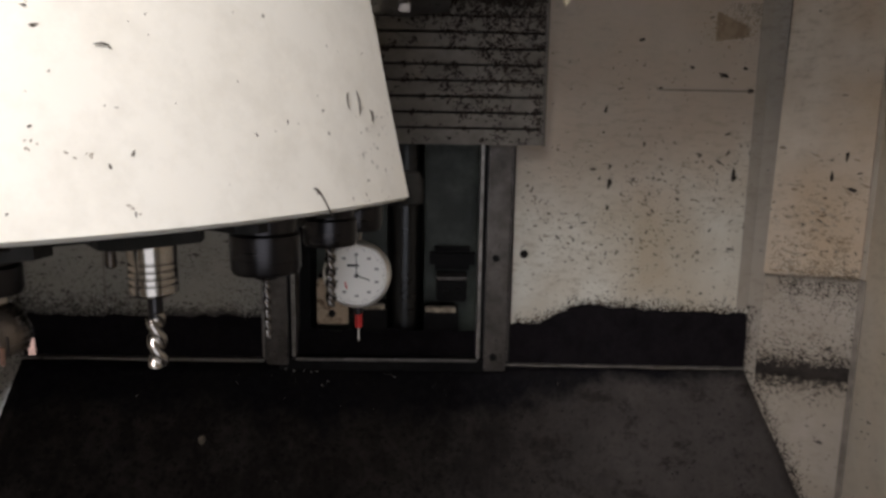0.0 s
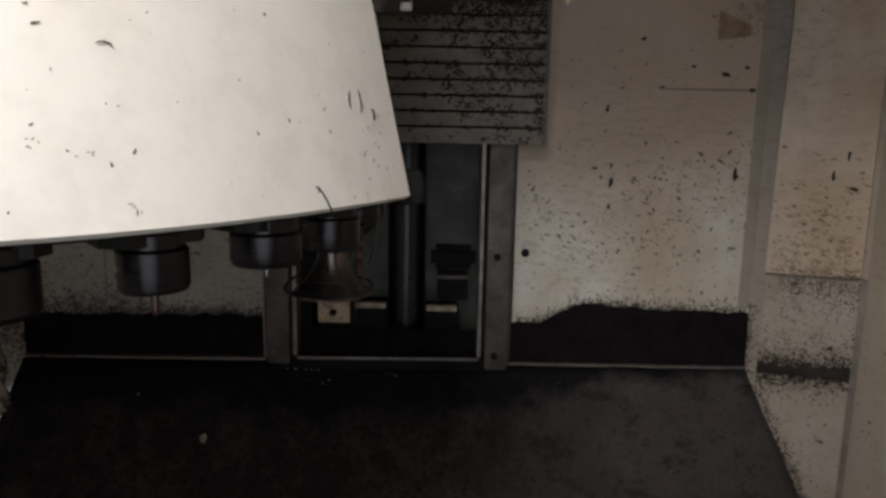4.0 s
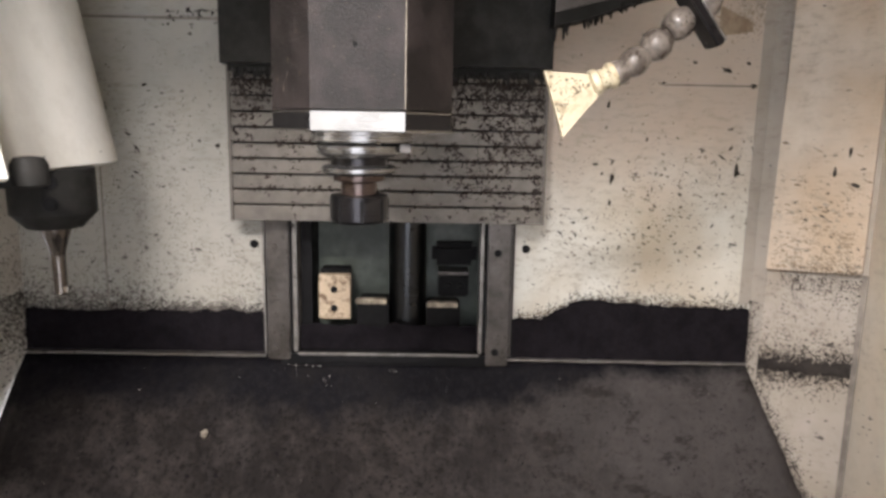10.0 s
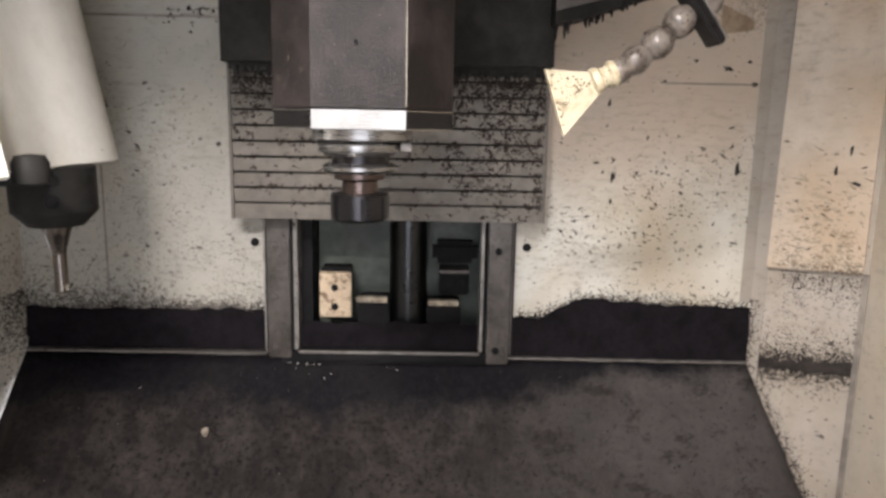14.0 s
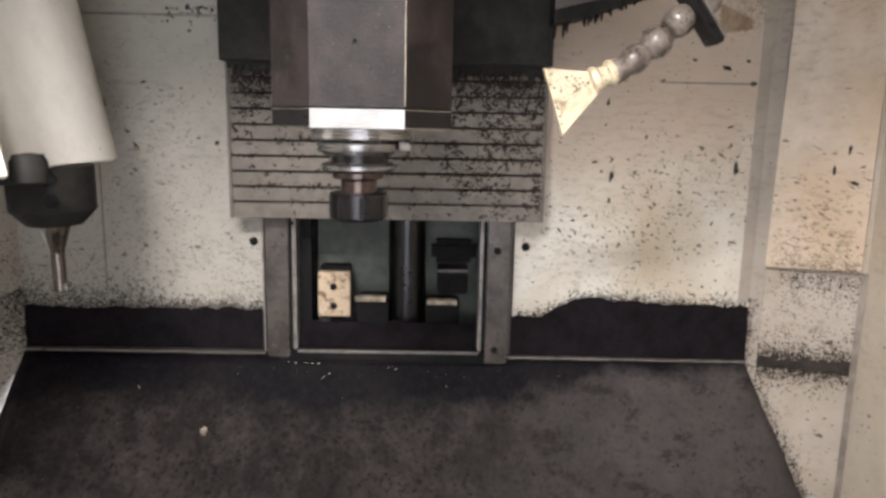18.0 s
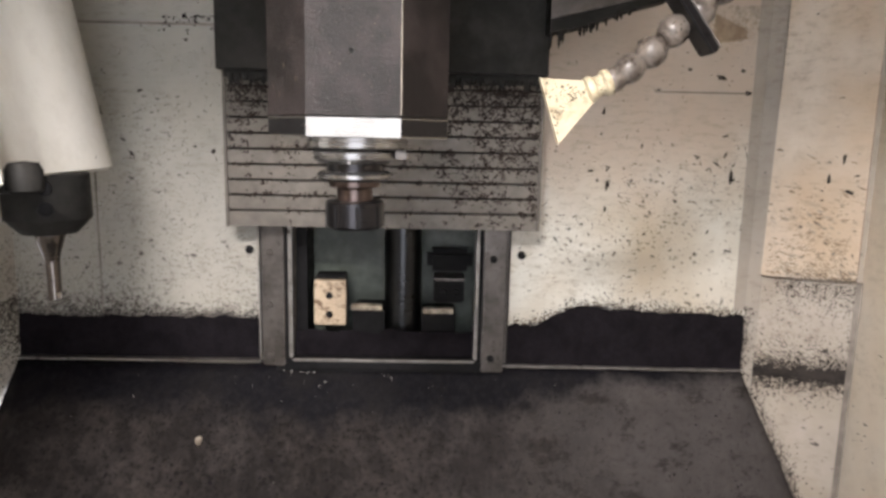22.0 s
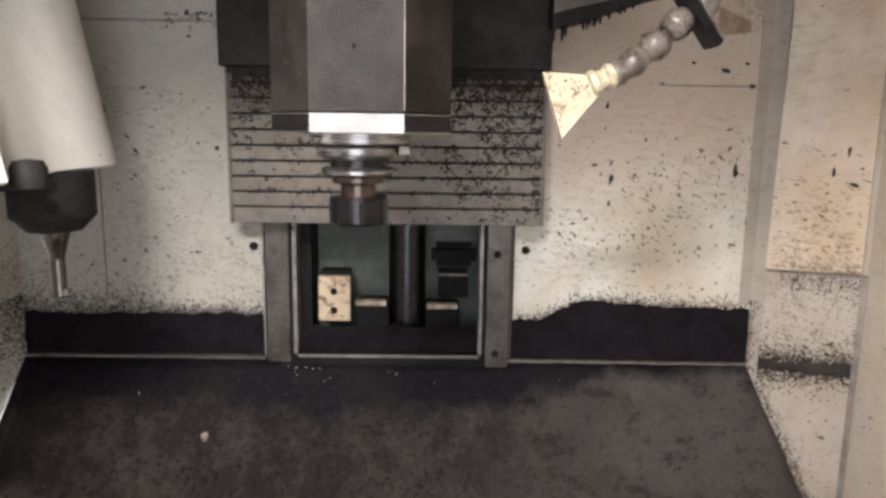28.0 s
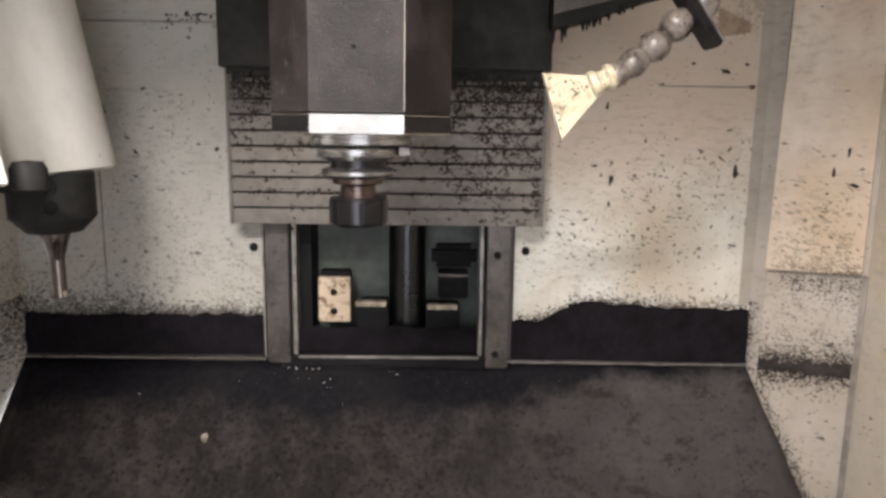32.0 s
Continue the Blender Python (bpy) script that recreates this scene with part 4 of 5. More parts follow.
for i in range(121):
    s = 0.002 + 0.148 * i / 120
    zc = 0.232 + 0.15 * s
    up = 0.007 + 0.010 * max(-0.5, noise.fractal(Vector((s * 60, 9, 0)), 0.8, 2.1, 4)) + 0.003 * noise.noise(Vector((s * 400, 2, 0)))
    dn = 0.010 + 0.10 * max(0, s - 0.05) * 0.5 + 0.007 * max(-0.5, noise.fractal(Vector((s * 60, 19, 0)), 0.8, 2.1, 4))
    cols.append([bm.verts.new(corner_at(s, z, d)) for z, d in ((zc - dn, 0.0005), (zc - dn * 0.4, 0.002), (zc + up * 0.4, 0.002), (zc + up, 0.0005))])
for ca, cb in zip(cols, cols[1:]):
    for j in range(3):
        bm.faces.new((ca[j], cb[j], cb[j + 1], ca[j + 1]))
tagged(part("sludge_smear", bm, M_SMEAR, None, smooth=50), "black sludge smeared across the corner sheet", "sludge", kind="stuff")
sludge("sludge_bank", -0.232, 0.098, 0.240, lambda x: 0.284, 1.0885, "black sludge in the foot of the column window")

# chips stuck to the sheets
def add_flake(bm, p, nrm, turn, long, wide):
    up = Vector((0, 0, 1)) if abs(nrm.z) < 0.9 else Vector((0, 1, 0))
    u = up.cross(nrm).normalized()
    w = nrm.cross(u)
    c, s = math.cos(turn), math.sin(turn)
    d, e = u * c + w * s, w * c - u * s
    out = ((1, 0.1), (0.45, 0.9), (-0.5, 0.75), (-1, -0.15), (-0.4, -0.9), (0.55, -0.7))
    ring = [bm.verts.new(p + d * (a * long * random.uniform(0.45, 1.15)) + e * (b * wide * random.uniform(0.35, 1.25)) + nrm * 0.0002) for a, b in out]
    top = bm.verts.new(p + nrm * (0.0003 + 0.18 * wide))
    for i in range(6):
        bm.faces.new((ring[i], ring[(i + 1) % 6], top))


def chips(name, spots, mat, parent=None, label="dark chips stuck to the sheet"):
    """spots: (point, normal, turn in degrees, half length, half width)."""
    bm = bmesh.new()
    for p, nrm, turn, long, wide in spots:
        add_flake(bm, p, nrm, radians(turn), long, wide)
    ob = part(name, bm, mat, parent)
    return tagged(ob, label, "" if parent else "chips", kind="stuff")


def clumped(p, freq, lo):
    return noise.noise(Vector(p) * freq) > lo


FRONT = Vector((0, -1, 0))


def clump(spots, p, nrm, size, n):
    """A few ragged flakes stuck together."""
    up = Vector((0, 0, 1))
    side = up.cross(nrm).normalized()
    for k in range(n):
        L = size * random.uniform(0.35, 1.0)
        spots.append((p.copy(), nrm, random.uniform(0, 180), L, L * random.uniform(0.45, 1.0)))
        p = p + side * random.gauss(0, size * 0.9) + up * random.gauss(0, size * 0.7)


fuzz = []
for k in range(1500):
    x = random.uniform(0.136, XR - 0.002)
    clump(fuzz, Vector((x, YW, right_top(x) - 0.003 + random.expovariate(1 / (0.0045 + 0.003 * (x > 0.28))))), FRONT, random.uniform(0.0006, 0.0019), 3)
for k in range(2300):
    x = random.uniform(XL, -0.264)
    d = 0.013 if x < -0.44 else 0.0065
    clump(fuzz, Vector((x, YW, 0.303 + random.expovariate(1 / d))), FRONT, random.uniform(0.0006, 0.0018), 3)
chips("sludge_fringe", fuzz, M_SLUDGE, label="ragged black fringe of fine swarf over the sludge")
spots = []
while len(spots) < 3900:
    x, z = random.uniform(XL, -0.265), 0.305 + 0.42 * random.random() ** 2.6
    if clumped((x, 0, z), 16, -0.35 + 0.9 * max(0, z - 0.42)):
        spots.append((Vector((x, YW, z)), FRONT, random.gauss(10, 40), 0.0006 + 0.0024 * random.random() ** 2, 0.0004 + 0.0009 * random.random() ** 2))
while len(spots) < 4900:
    x = random.uniform(XL, -0.30)
    z = 0.306 + abs(random.gauss(0, 0.014)) * (1.5 if x < -0.42 else 0.5)
    spots.append((Vector((x, YW, z)), FRONT, random.gauss(0, 60), random.uniform(0.001, 0.004), random.uniform(0.0008, 0.002)))
chips("stuck_swarf", spots, M_CHIP_GREY, label="fine grey-brown chips stuck to the white sheet")
spots = []
BIG_LEFT = ((-0.436, 0.656, 0, 0.0061), (-0.356, 0.574, 0, 0.0035), (-0.327, 0.567, 0, 0.0061), (-0.451, 0.561, -45, 0.0100), (-0.465, 0.583, -30, 0.0070), (-0.455, 0.525, -28, 0.0088),
            (-0.435, 0.627, 60, 0.0035), (-0.444, 0.406, -5, 0.0079), (-0.315, 0.427, 70, 0.0053), (-0.427, 0.428, 50, 0.0044), (-0.529, 0.384, 30, 0.0053), (-0.363, 0.731, 0, 0.0044),
            (-0.400, 0.594, 20, 0.0035), (-0.381, 0.530, -30, 0.0044), (-0.482, 0.502, -60, 0.0044), (-0.496, 0.622, -30, 0.0070), (-0.413, 0.503, 0, 0.0044), (-0.380, 0.460, 60, 0.0035))
for x, z, turn, L in BIG_LEFT:
    spots.append((Vector((x, YW, z)), FRONT, turn, L * 0.8, L * (0.6 if turn == 0 else 0.30)))
    clump(spots, Vector((x, YW, z)), FRONT, L * 0.35, 5)
for k in range(700):
    x, z = random.uniform(-0.52, -0.265), 0.31 + 0.33 * random.random() ** 1.3
    if clumped((x, 8, z), 10, -0.15 - 1.2 * (0.5 - abs(x + 0.43) * 4) * (z > 0.4)):
        clump(spots, Vector((x, YW, z)), FRONT, random.uniform(0.0006, 0.0016), random.randint(1, 3))
chips("stuck_swarf", spots, M_CHIP, label="black chips stuck to the white sheet")
spots, pale = [], []
while len(spots) < 470:
    x, z = random.uniform(0.145, XR - 0.004), random.triangular(0.36, 0.62, 0.50)
    if clumped((x, 2, z * 0.8), 13, -0.10):
        L = 0.0008 + 0.0045 * random.random() ** 2.2
        spots.append((Vector((x, YW, z)), FRONT, random.gauss(-12, 28) if random.random() < 0.75 else random.gauss(80, 25), L, L * random.uniform(0.25, 0.5)))
while len(spots) < 550:
    x, z = random.uniform(0.15, XR - 0.004), random.uniform(0.55, 0.74)
    L = random.uniform(0.001, 0.003)
    spots.append((Vector((x, YW, z)), FRONT, random.gauss(-12, 40), L, L * 0.45))
while len(spots) < 770:
    x = random.uniform(0.14, XR - 0.004)
    z = right_top(x) + abs(random.gauss(0, 0.007))
    spots.append((Vector((x, YW, z)), FRONT, random.gauss(0, 50), random.uniform(0.001, 0.004), random.uniform(0.0008, 0.002)))
chips("stuck_swarf", spots, M_CHIP_BROWN, label="brown chips stuck to the white sheet")
spots = []
while len(spots) < 46:
    x, z = random.uniform(0.20, XR - 0.01), random.uniform(0.40, 0.60)
    if clumped((x, 2, z * 0.8), 13, 0.1):
        L = random.uniform(0.003, 0.006)
        spots.append((Vector((x, YW - 0.0005, z)), FRONT, random.gauss(-15, 25) if random.random() < 0.6 else random.gauss(85, 20), L, L * random.uniform(0.25, 0.4)))
BIG_RIGHT = ((0.397, 0.705, 0, 0.0053), (0.445, 0.695, -22, 0.0114), (0.479, 0.705, 0, 0.0053), (0.490, 0.672, 0, 0.0079), (0.351, 0.674, 0, 0.0044), (0.269, 0.639, 75, 0.0088),
             (0.267, 0.606, 60, 0.0053), (0.253, 0.549, -5, 0.0070), (0.280, 0.553, 50, 0.0070), (0.264, 0.535, 70, 0.0070), (0.280, 0.528, 80, 0.0132), (0.318, 0.535, 55, 0.0070),
             (0.418, 0.574, -20, 0.0079), (0.449, 0.563, -35, 0.0070), (0.462, 0.577, 70, 0.0070), (0.473, 0.542, 85, 0.0149), (0.459, 0.606, 15, 0.0061), (0.243, 0.465, 20, 0.0070),
             (0.279, 0.490, 75, 0.0079), (0.443, 0.455, 60, 0.0061), (0.426, 0.422, 30, 0.0061), (0.437, 0.354, 0, 0.0053), (0.379, 0.439, -20, 0.0044), (0.318, 0.744, 0, 0.0060))
for x, z, turn, L in BIG_RIGHT:
    spots.append((Vector((x, YW, z)), FRONT, turn, L * 0.9, L * (0.55 if turn == 0 else 0.30)))
    clump(spots, Vector((x, YW, z)), FRONT, L * 0.28, 4)
chips("stuck_swarf", spots, M_CHIP, label="dark chips and streaks stuck to the white sheet")
crust = []
for k in range(1100):
    u, v = random.random(), random.random()
    crust.append((Vector((0.430 + 0.048 * u, YW, 0.745 + 0.008 * u + 0.042 * v * (1 - 0.75 * u))), FRONT, random.uniform(0, 180), random.uniform(0.001, 0.004), random.uniform(0.001, 0.003)))
for k in range(260):
    u, v = random.gauss(0, 1), random.gauss(0, 1)
    crust.append((Vector((0.452 + 0.020 * u, YW, 0.762 + 0.012 * v)), FRONT, random.gauss(0, 40), random.uniform(0.0008, 0.003), random.uniform(0.0006, 0.0018)))
chips("dried_crust", crust, M_CRUST, label="brown dried coolant crust on the white sheet")
for k in range(1100):
    x, z = random.uniform(0.145, XR - 0.004), random.uniform(0.335, 0.56)
    L = 0.0006 + 0.0028 * random.random() ** 2
    pale.append((Vector((x, YW, z)), FRONT, random.gauss(-12, 20), L, L * 0.35))
haze = []
for k in range(900):
    x, z = min(XR - 0.003, random.gauss(0.492, 0.022)), 0.800 - random.expovariate(1 / 0.022)
    L = random.uniform(0.0006, 0.0016)
    haze.append((Vector((x, YW, z)), FRONT, random.uniform(0, 180), L, L * random.uniform(0.4, 0.9)))
chips("stuck_swarf", haze, M_CHIP_PALE, label="brown grime in the upper corner of the white sheet")
chips("stuck_swarf", pale, M_CHIP_PALE, label="dull grey specks on the white sheet")

spots, pale = [], []
for k in range(900):
    s = random.uniform(0.03, 0.148)
    z = 0.40 + 0.20 * random.random() ** 1.7
    if random.random() < 0.35:
        continue
    if clumped((s, 7, z), 22, -0.05 + (z - 0.44)):
        L = 0.001 + 0.006 * random.random() ** 1.8
        (spots if random.random() < 0.5 else pale).append((Vector(corner_at(s, z, PR)), n_out, random.gauss(-14, 14), L, L * random.uniform(0.18, 0.34)))
for k in range(800):
    s, z = 0.03 + 0.118 * random.random() ** 0.7, 0.402 + 0.062 * random.random() ** 1.5
    if clumped((s, 3, z), 45, -0.1):
        L = random.uniform(0.0008, 0.0032)
        spots.append((Vector(corner_at(s, z, PR)), n_out, random.gauss(-14, 18), L, L * random.uniform(0.2, 0.4)))
chips("swarf_layer", spots, M_RUST, box_panel)
spots = []
for k in range(420):
    s, z = 0.026 + 0.122 * random.random() ** 0.6, 0.397 + random.expovariate(1 / 0.010)
    clump(spots, Vector(corner_at(s, min(z, 0.44), PR)), n_out, random.uniform(0.0005, 0.0016), 2)
for k in range(150):
    s, z = random.uniform(0.06, 0.147), random.uniform(0.42, 0.56)
    if clumped((s, 4, z), 30, 0.0):
        clump(spots, Vector(corner_at(s, z, PR)), n_out, random.uniform(0.0005, 0.0018), 2)
chips("grime_layer", spots, M_CHIP_BROWN, box_panel)
spots = []
for k in range(26):
    L = random.uniform(0.002, 0.005)
    spots.append((Vector(corner_at(random.uniform(0.05, 0.146), random.uniform(0.405, 0.56), PR + 0.0004)), n_out, random.gauss(-14, 25), L, L * 0.35))
for s, z, turn in ((0.118, 0.575, 80), (0.100, 0.545, 85), (0.128, 0.530, -20)):
    spots.append((Vector(corner_at(s, z, PR)), n_out, turn, 0.011, 0.0035))
chips("swarf_layer", spots, M_CHIP, box_panel)
chips("speck_layer", pale, M_CHIP_PALE, box_panel)
spots = []
for k in range(4200):
    s = random.uniform(0.004, 0.150)
    r = random.random()
    if r < 0.28:
        z = 0.390 - abs(random.gauss(0, 0.022))
        if s < 0.04:
            continue
    elif r < 0.92:
        z = random.gauss(0.238, 0.014 if random.random() < 0.65 else 0.030) + 0.14 * s
    else:
        z = random.uniform(0.25, 0.38)
    L = 0.0005 + 0.0021 * random.random() ** 1.8
    spots.append((Vector(corner_at(s, z, 0.0)), n_out, random.gauss(0, 40), L, L * random.uniform(0.3, 0.7)))
smear = []
for k in range(1700):
    s = random.uniform(0.003, 0.149)
    clump(smear, Vector(corner_at(s, 0.228 + 0.15 * s + random.gauss(0, 0.0145) - 0.03 * max(0, s - 0.05) * random.random(), 0.0)), n_out, random.uniform(0.0008, 0.0024), 3)
for k in range(520):
    s, z = random.expovariate(1 / 0.006), 0.150 + 0.187 * random.random()
    clump(smear, Vector(corner_at(min(s, 0.022), z, 0.0032)), n_out, random.uniform(0.0008, 0.0022), 2)
# Dark flecks on the left sheets, denser towards their corner.
side_n = Vector((1, -0.075, 0)).normalized()
for k in range(900):
    d, z = random.expovariate(1 / 0.055), 0.335 - random.expovariate(1 / 0.045)
    if d < 0.4 and z > 0.02:
        clump(smear, Vector((left_x(YW - d), YW - d, z)), side_n, random.uniform(0.0008, 0.0026), 3)
for k in range(260):
    clump(smear, Vector((XL + random.expovariate(1 / 0.016), YW, 0.31 + random.expovariate(1 / 0.035))), FRONT, random.uniform(0.0005, 0.0014), 2)
chips("sludge_fringe", smear, M_SMEAR, label="ragged black fringe of swarf over the corner sheet, dark flecks by the left corner")
# Dark flecks thinning out from the apron stand in for its soft shadow edge.
for k in range(1600):
    v = random.random() ** 0.8
    edge = B.lerp(D, v)
    s = (edge - OB0).dot(along) + random.expovariate(1 / 0.007)
    L = random.uniform(0.0008, 0.0022)
    spots.append((Vector(corner_at(min(s, 0.15), edge.z + random.gauss(0, 0.006), 0.0)), n_out, random.uniform(0, 180), L, L * random.uniform(0.4, 0.9)))
chips("stuck_swarf", spots, M_SMEAR, label="black sludge specks on the corner sheet and flecks for soft shade by the apron")
spots = []
for k in range(3400):
    y = random.uniform(0.80, 1.078)
    z = 0.245 + abs(random.gauss(0, 0.085)) if random.random() < 0.8 else random.uniform(0.12, 0.6)
    L = random.uniform(0.0008, 0.0034)
    spots.append((Vector((XL - 0.10 * (YW - y) / 1.33, y, z)), Vector((1, 0, 0)), random.gauss(0, 40), L, L * 0.5))
chips("stuck_swarf", spots, M_CHIP, label="black chips stuck to the side sheet")

# grit on the spindle nose
spots = []
for k in range(90):
    L = random.uniform(0.0004, 0.0013)
    spots.append((Vector((SX + random.uniform(-0.037, 0.037), SY - 0.0400, 0.62 + 0.12 * random.random())), FRONT, random.uniform(0, 180), L, L * 0.7))
chips("grit_layer", spots, M_CHIP, head)
spots = []
for k in range(16):
    L = random.uniform(0.0004, 0.0011)
    spots.append((Vector((SX + random.uniform(-0.036, 0.036), SY - 0.0401, 0.63 + 0.10 * random.random())), FRONT, random.uniform(0, 180), L, L * 0.7))
SIDE = Vector((-0.7071, -0.7071, 0))
for k in range(7):
    u = random.uniform(0.2, 0.9)
    spots.append((Vector((SX - 0.04 - 0.04 * u, SY - 0.04 + 0.04 * u, 0.625 + 0.07 * random.random())), SIDE, random.gauss(88, 8), random.uniform(0.001, 0.004), 0.0006))
chips("bright_grit_layer", spots, M_CHIP_BROWN, head)

spots = []
for k in range(170):
    x0, x1 = random.choice(((-0.2535, -0.2195), (0.0905, 0.125)))
    z = 0.24 + 0.20 * random.random() ** 2.2
    clump(spots, Vector((random.uniform(x0, x1), 1.0598, z)), Vector((0, -1, 0)), random.uniform(0.0006, 0.0020), random.randint(1, 4))
for k in range(60):
    x = random.choice((-0.2103, 0.0808)) + random.gauss(0, 0.002)
    spots.append((Vector((x, 1.0618, random.uniform(0.25, 0.46))), Vector((0, -1, 0)), random.gauss(90, 30), random.uniform(0.0006, 0.0022), 0.0007))
chips("rail_grime", spots, M_CHIP, label="black grime and chips stuck to the guide rails")

spots = []
for k in range(60):
    x = random.uniform(-0.40, -0.29)
    clump(spots, Vector((x, YW, 0.766 - 0.020 * random.random() ** 2 + 0.02 * (x + 0.29))), FRONT, random.uniform(0.0012, 0.0034), 3)
chips("grease_drops", spots, M_SLUDGE, label="black grease spattered at the top of the sheet")

# chips on the way cover
spots = []
for k in range(5200):
    x, z = random.uniform(-0.288, 0.162), random.uniform(0.464, 0.70)
    keep = 0.08 + 2.8 * max(0, z - 0.51) + (0.42 if x > 0.02 else 0.0) + (0.12 if x > 0.10 else 0.0)
    if random.random() < keep and clumped((x, 4, z), 28, 0.30 - 0.75 * keep):
        clump(spots, Vector((x, 1.022, z)), FRONT, random.uniform(0.0013, 0.0034), random.randint(2, 5))
for k in range(1, 11):
    z = 0.4635 + k * 0.0224 - 0.0010
    for i in range(110):
        x = random.uniform(-0.288, 0.162)
        if clumped((x, k * 3.7, 0), 24, -0.02 if x < 0.02 else -0.3):
            clump(spots, Vector((x, 1.022, z + random.gauss(0, 0.0018))), FRONT, random.uniform(0.0012, 0.0034), random.randint(2, 4))
for k in range(46):
    x, z = random.uniform(-0.286, 0.0), 0.4635 + random.randint(0, 9) * 0.0224 + random.gauss(0, 0.006)
    clump(spots, Vector((x, 1.022, z)), FRONT, random.uniform(0.0022, 0.0042), random.randint(4, 9))
for k in range(800):
    x = random.uniform(-0.288, 0.162)
    clump(spots, Vector((x, 1.0215, 0.664 - random.expovariate(1 / 0.013))), FRONT, random.uniform(0.0015, 0.0038), 3)
chips("swarf_layer", spots, M_CHIP_SLAT, cover)

# chips on the cone
spots = []


def on_cone(a, dz):
    r = 0.376 - 0.205 * dz + 0.0004
    u = min(1.0, max(0.0, (a + 39) / 24))
    r += 0.014 * u * u
    nrm = Vector((math.cos(radians(a)), math.sin(radians(a)), 0.2)).normalized()
    return Vector((r * math.cos(radians(a)), r * math.sin(radians(a)), ZR + dz)), nrm


for k in range(46):
    p, nrm = on_cone(random.uniform(-75, -17), 0.004 + 0.16 * random.random())
    L = random.uniform(0.0006, 0.0022)
    spots.append((p, nrm, random.gauss(60, 50), L, L * random.uniform(0.3, 0.6)))
for k in range(45):
    p, nrm = on_cone(random.uniform(-24, -16), 0.003 + 0.07 * random.random())
    L = random.uniform(0.0005, 0.0020)
    spots.append((p, nrm, random.gauss(80, 40), L, L * 0.4))
for a, dz, turn, L in ((-48.8, 0.0417, 60, 0.0022), (-54.7, 0.1024, 10, 0.0026), (-25.5, 0.1088, 80, 0.0016), (-23.8, 0.1051, 20, 0.0010), (-50.4, 0.0655, 30, 0.0009), (-49.5, 0.0645, 0, 0.0011), (-34.9, 0.0529, 40, 0.0010), (-21.2, 0.0539, 70, 0.0024), (-20.6, 0.0272, 85, 0.0022), (-22.7, 0.0356, 80, 0.0026), (-19.0, 0.0247, 80, 0.0022), (-47.7, 0.1079, 0, 0.0009), (-46.2, 0.1021, 30, 0.0008), (-38.3, 0.0810, 60, 0.0012), (-44.7, 0.0675, 50, 0.0008), (-50.6, 0.0358, 110, 0.0021)):
    p, nrm = on_cone(a, dz)
    spots.append((p, nrm, turn, L, L * 0.45))
chips("swarf_layer", spots, M_CHIP_GREY, front_cover)
smudge = []
for a, dz in ((-52.6, 0.0401), (-49.4, 0.0158), (-55.9, 0.0456)):
    for k in range(5):
        p, nrm = on_cone(a + random.gauss(0, 0.4), dz + random.gauss(0, 0.0022))
        smudge.append((p, nrm, random.uniform(0, 180), 0.0012, 0.0005))
chips("smudge_layer", smudge, M_CHIP_PALE, front_cover)


def curl(a, dz, pts, rad=0.0005):
    bm = bmesh.new()
    p, nrm = on_cone(a, dz)
    u = Vector((0, 0, 1)).cross(nrm).normalized()
    w = nrm.cross(u)
    rings = []
    for k, (x, y) in enumerate(pts):
        c = p + u * x + w * y + nrm * 0.0006
        nx, ny = pts[min(k + 1, len(pts) - 1)]
        px, py = pts[max(k - 1, 0)]
        d = (u * (nx - px) + w * (ny - py)).normalized()
        e = d.cross(nrm)
        rr = rad * (0.5 if k in (0, len(pts) - 1) else 1)
        rings.append([bm.verts.new(c + (e * math.cos(q) + nrm * math.sin(q)) * rr) for q in [i * math.pi / 3 for i in range(6)]])
    for ra, rb in zip(rings, rings[1:]):
        for i in range(6):
            bm.faces.new((ra[i], ra[(i + 1) % 6], rb[(i + 1) % 6], rb[i]))
    part("curled_chip", bm, M_CHIP, front_cover, "curled thread of swarf", 60)


curl(-30.6, 0.0085, [(-0.006, 0.009), (-0.003, 0.0085), (0.0, 0.005), (0.003, 0.0), (0.0055, -0.006), (0.008, -0.010)], 0.0006)
curl(-22.0, 0.072, [(0.001, 0.008), (0.002, 0.004), (0.002, 0.0), (0.001, -0.005), (-0.001, -0.008)])
curl(-23.6, 0.073, [(0.0015, 0.006), (-0.001, 0.003), (-0.002, -0.002), (-0.0015, -0.006)], 0.0004)
curl(-19.8, 0.064, [(-0.001, 0.003), (0.0015, 0.002), (0.001, -0.003), (-0.001, -0.005)], 0.0007)
curl(-50, 0.095, [(-0.004, 0.0), (0.0, 0.001), (0.003, 0.0), (0.004, -0.002)], 0.0005)

# swarf bits on the apron, their glints painted as near-white flakes
def apron_at(x, z):
    u = (x - XL) / (XR - XL)
    v = ((A.z + (B.z - A.z) * u) - z) / ((A.z + (B.z - A.z) * u) + 0.12)
    return A.lerp(B, u).lerp(C.lerp(D, u), v) + Vector((0, -0.002, 0.002))


UP = Vector((0, -0.7, 0.7))
spots = [(apron_at(x, z), UP, t, 0.0018, 0.0009) for x, z, t in ((-0.224, 0.223, 0), (-0.212, 0.222, 30), (-0.196, 0.222, 0), (-0.186, 0.221, 10), (-0.176, 0.221, 0), (-0.170, 0.203, 60), (-0.160, 0.208, 20), (-0.055, 0.214, 70), (-0.45, 0.19, 45))]
for k in range(26):
    x = random.gauss(-0.10, 0.10)
    L = random.uniform(0.0003, 0.0008)
    spots.append((apron_at(x, random.gauss(0.205, 0.014)), UP, random.uniform(0, 180), L, L * 0.6))
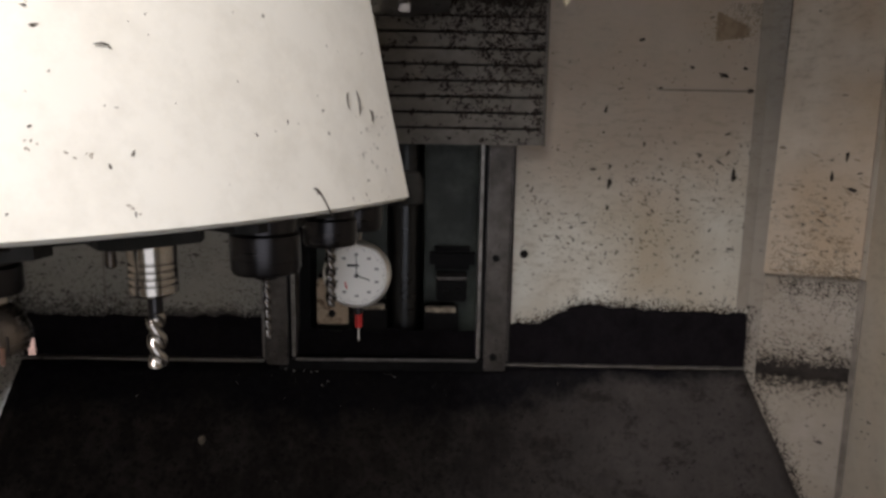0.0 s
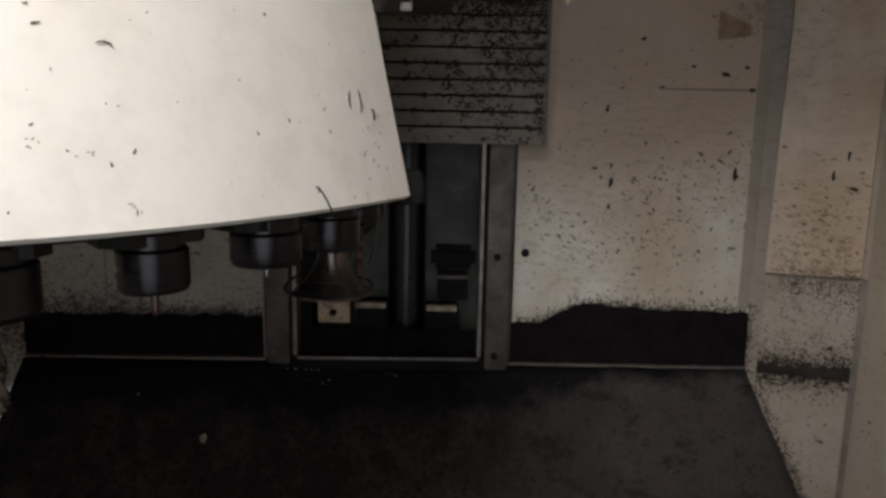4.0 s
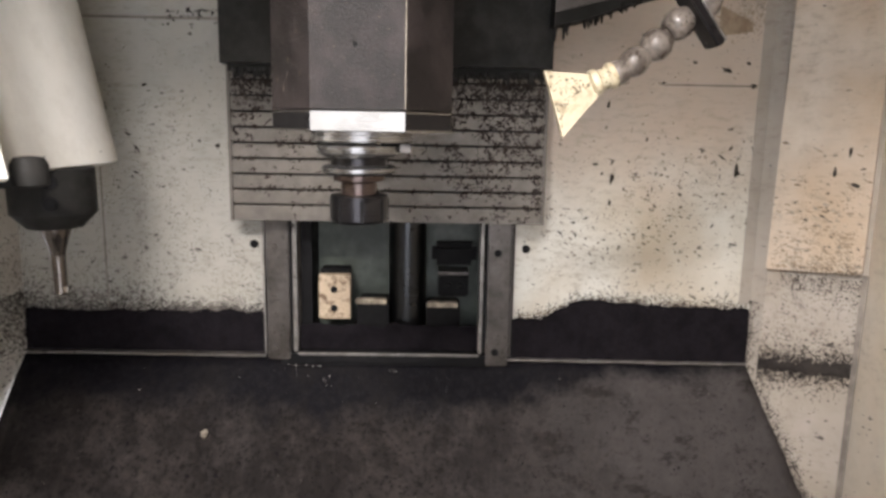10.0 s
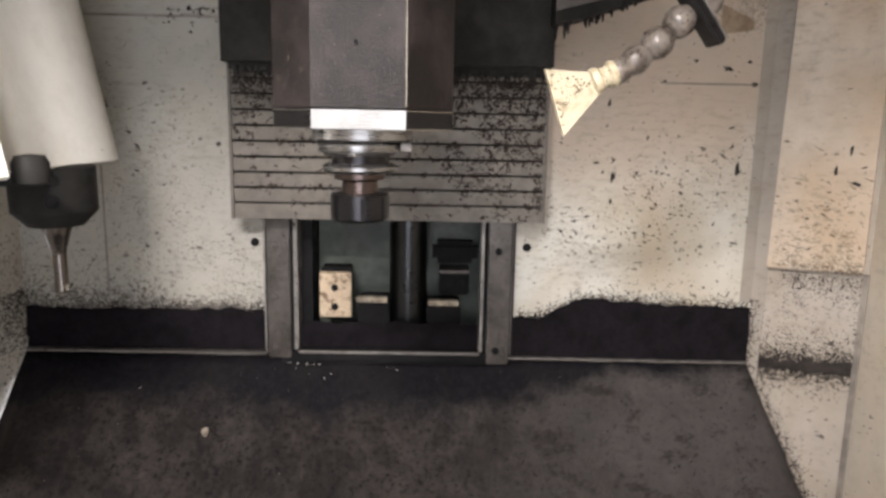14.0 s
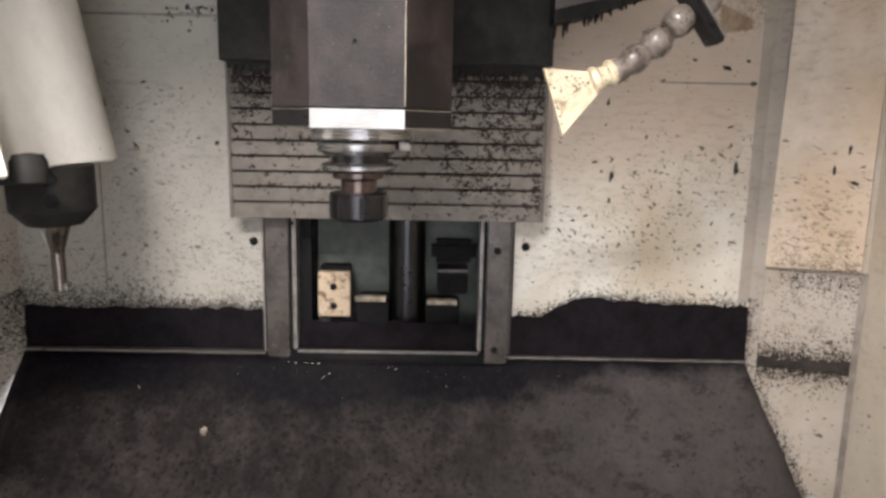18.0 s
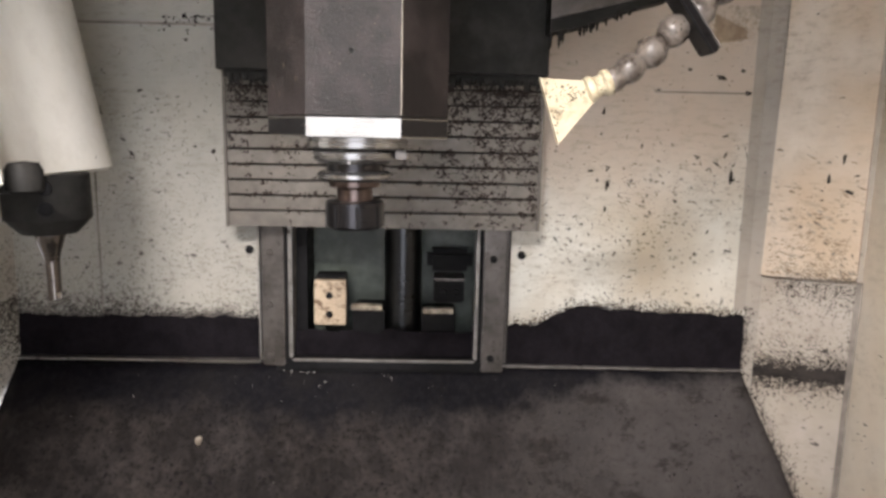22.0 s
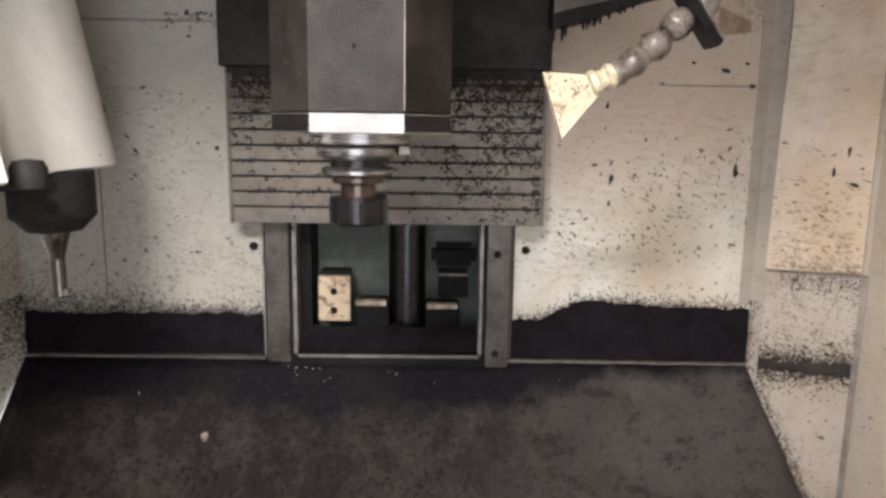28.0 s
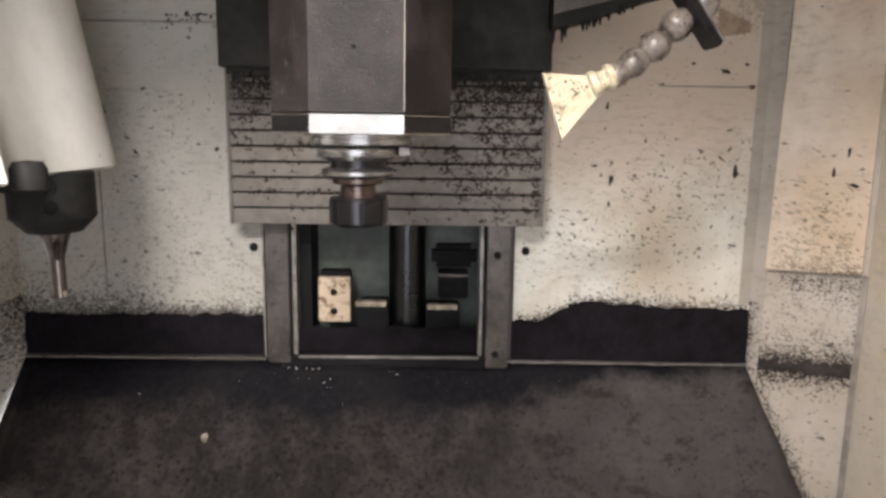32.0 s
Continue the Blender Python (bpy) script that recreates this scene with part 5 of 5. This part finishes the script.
chips("swarf_glints", spots, M_GLINT, label="swarf on the wet apron with its glints painted near white")
bm = bmesh.new()
bmesh.ops.create_icosphere(bm, subdivisions=2, radius=0.006)
for v in bm.verts:
    v.co = Vector((v.co.x * 0.9, v.co.y * 0.8, v.co.z * 1.2)) * (1 + 0.35 * noise.noise(v.co * 300))
ob = part("loose_chip", bm, M_CHIP_PALE, None, smooth=60)
ob.matrix_basis = Matrix.Translation(apron_at(-0.345, 0.136) + UP * 0.004)
tagged(ob, "pale metal chip lying on the dark apron", "chip")
spots = []
for k in range(2300):
    x, z = random.uniform(XL + 0.02, XR - 0.02), random.uniform(-0.02, 0.225)
    L = (0.0007 + 0.0036 * random.random() ** 2.4) * (0.65 if x > 0.1 else 1.0)
    if clumped((x, 1, z), 12, 0.0):
        spots.append((apron_at(x, z), UP, random.uniform(0, 180), L, L * random.uniform(0.3, 0.8)))
chips("apron_swarf", spots, M_SLUDGE, label="dark swarf scattered over the apron")
spots = []
for k in range(150):
    x, z = random.uniform(XL + 0.02, XR - 0.02), random.uniform(-0.02, 0.220)
    L = 0.0005 + 0.0014 * random.random() ** 2
    if clumped((x, 5, z), 15, 0.05):
        spots.append((apron_at(x, z), UP, random.uniform(0, 180), L, L * random.uniform(0.3, 0.8)))
chips("apron_swarf", spots, M_CHIP_GREY, label="grey-brown grit scattered over the apron")
spots = []
for k in range(130):
    a, c = random.random(), random.random()
    p = Vector((0.104, 0, 0.652)).lerp(Vector((0.150, 0, 0.643)), a).lerp(Vector((0.1225, 0, 0.598)), c * (1 - a))
    L = random.uniform(0.0004, 0.0017)
    spots.append((Vector((p.x, NY0 - 0.0041, p.z)), FRONT, random.uniform(0, 180), L, L * 0.6))
for k in range(16):
    x, z = PTS[0]
    spots.append((Vector((x + random.gauss(0, 0.005), NY0 - 0.0126, z + random.gauss(0, 0.005))), FRONT, random.uniform(0, 180), random.uniform(0.0005, 0.0016), 0.0006))
for k, (x, z) in enumerate(PTS[1:], 1):
    for i in range(18):
        a, b = random.gauss(0, 0.7), random.uniform(-1.0, 1.0)
        r = 0.0135 if k < 3 else 0.0148
        nrm = Vector((math.sin(b), -math.cos(b) * math.cos(a), math.sin(a))).normalized()
        L = random.uniform(0.0006, 0.0024)
        spots.append((Vector((x, NY0, z)) + nrm * r * 0.97, nrm, random.uniform(0, 180), L, L * 0.5))
chips("swarf_layer", spots, M_CHIP_SLAT, nozzle)

# ---------------------------------------------------------------- what moves
def smooth(t, a, b):
    u = min(1.0, max(0.0, (t - a) / (b - a)))
    return u * u * (3 - 2 * u)


STEPS = [(0.20, 0.55), (0.95, 1.28), (1.72, 2.02), (2.50, 2.80), (3.22, 3.62), (3.98, 4.34)]
TIMES = [k * 0.05 for k in range(92)] + [6.0] + [6.2 + k * 0.05 for k in range(25)] + [8.0, 32.0]
SLIDE = [(6.20, 0, 0), (6.3, 0.015, 0.005), (6.4, 0.050, 0.020), (6.5, 0.099, 0.035), (6.6, 0.145, 0.050), (6.7, 0.222, 0.065), (6.8, 0.268, 0.072), (6.9, 0.312, 0.075), (7.0, 0.340, 0.075), (7.15, 0.350, 0.075)]


def turned(t):
    return -STEP * sum(smooth(t, a, b) for a, b in STEPS)


def slid(t):
    if t <= SLIDE[0][0]:
        return Vector()
    for (ta, xa, ya), (tb, xb, yb) in zip(SLIDE, SLIDE[1:]):
        if t <= tb:
            u = (t - ta) / (tb - ta)
            return Vector((-(xa + (xb - xa) * u), ya + (yb - ya) * u, 0))
    return Vector((-SLIDE[-1][1], SLIDE[-1][2], 0))


def base_at(t):
    return CAR @ Matrix.Translation(CC + slid(t))


def motions():
    walk(carousel, [(t, base_at(t)) for t in TIMES])
    walk(ring, [(t, pose(0, 0, 0, 0, 0, turned(t))) for t in TIMES])
    for k, t_ob in TOOLS.items():
        rows = []
        for t in TIMES:
            a = -2.0 - k * STEP + turned(t)
            m = base_at(6.0 if k == -6 else t) @ pose(0, 0, 0, 0, 0, a) @ Matrix.Translation((PITCH_R, 0, ZR))
            rows.append((t, m))
        walk(t_ob, rows)
    lifts = [(0.0, HEAD_UP), (4.25, HEAD_UP), (4.45, HEAD_UP * 0.93), (5.0, HEAD_UP * 0.12), (5.25, 0.0), (5.5, 0.0), (32.0, 0.0)]
    for ob in (head, cover, nozzle):
        walk(ob, [(t, pose(0, 0, z)) for t, z in lifts])


motions()
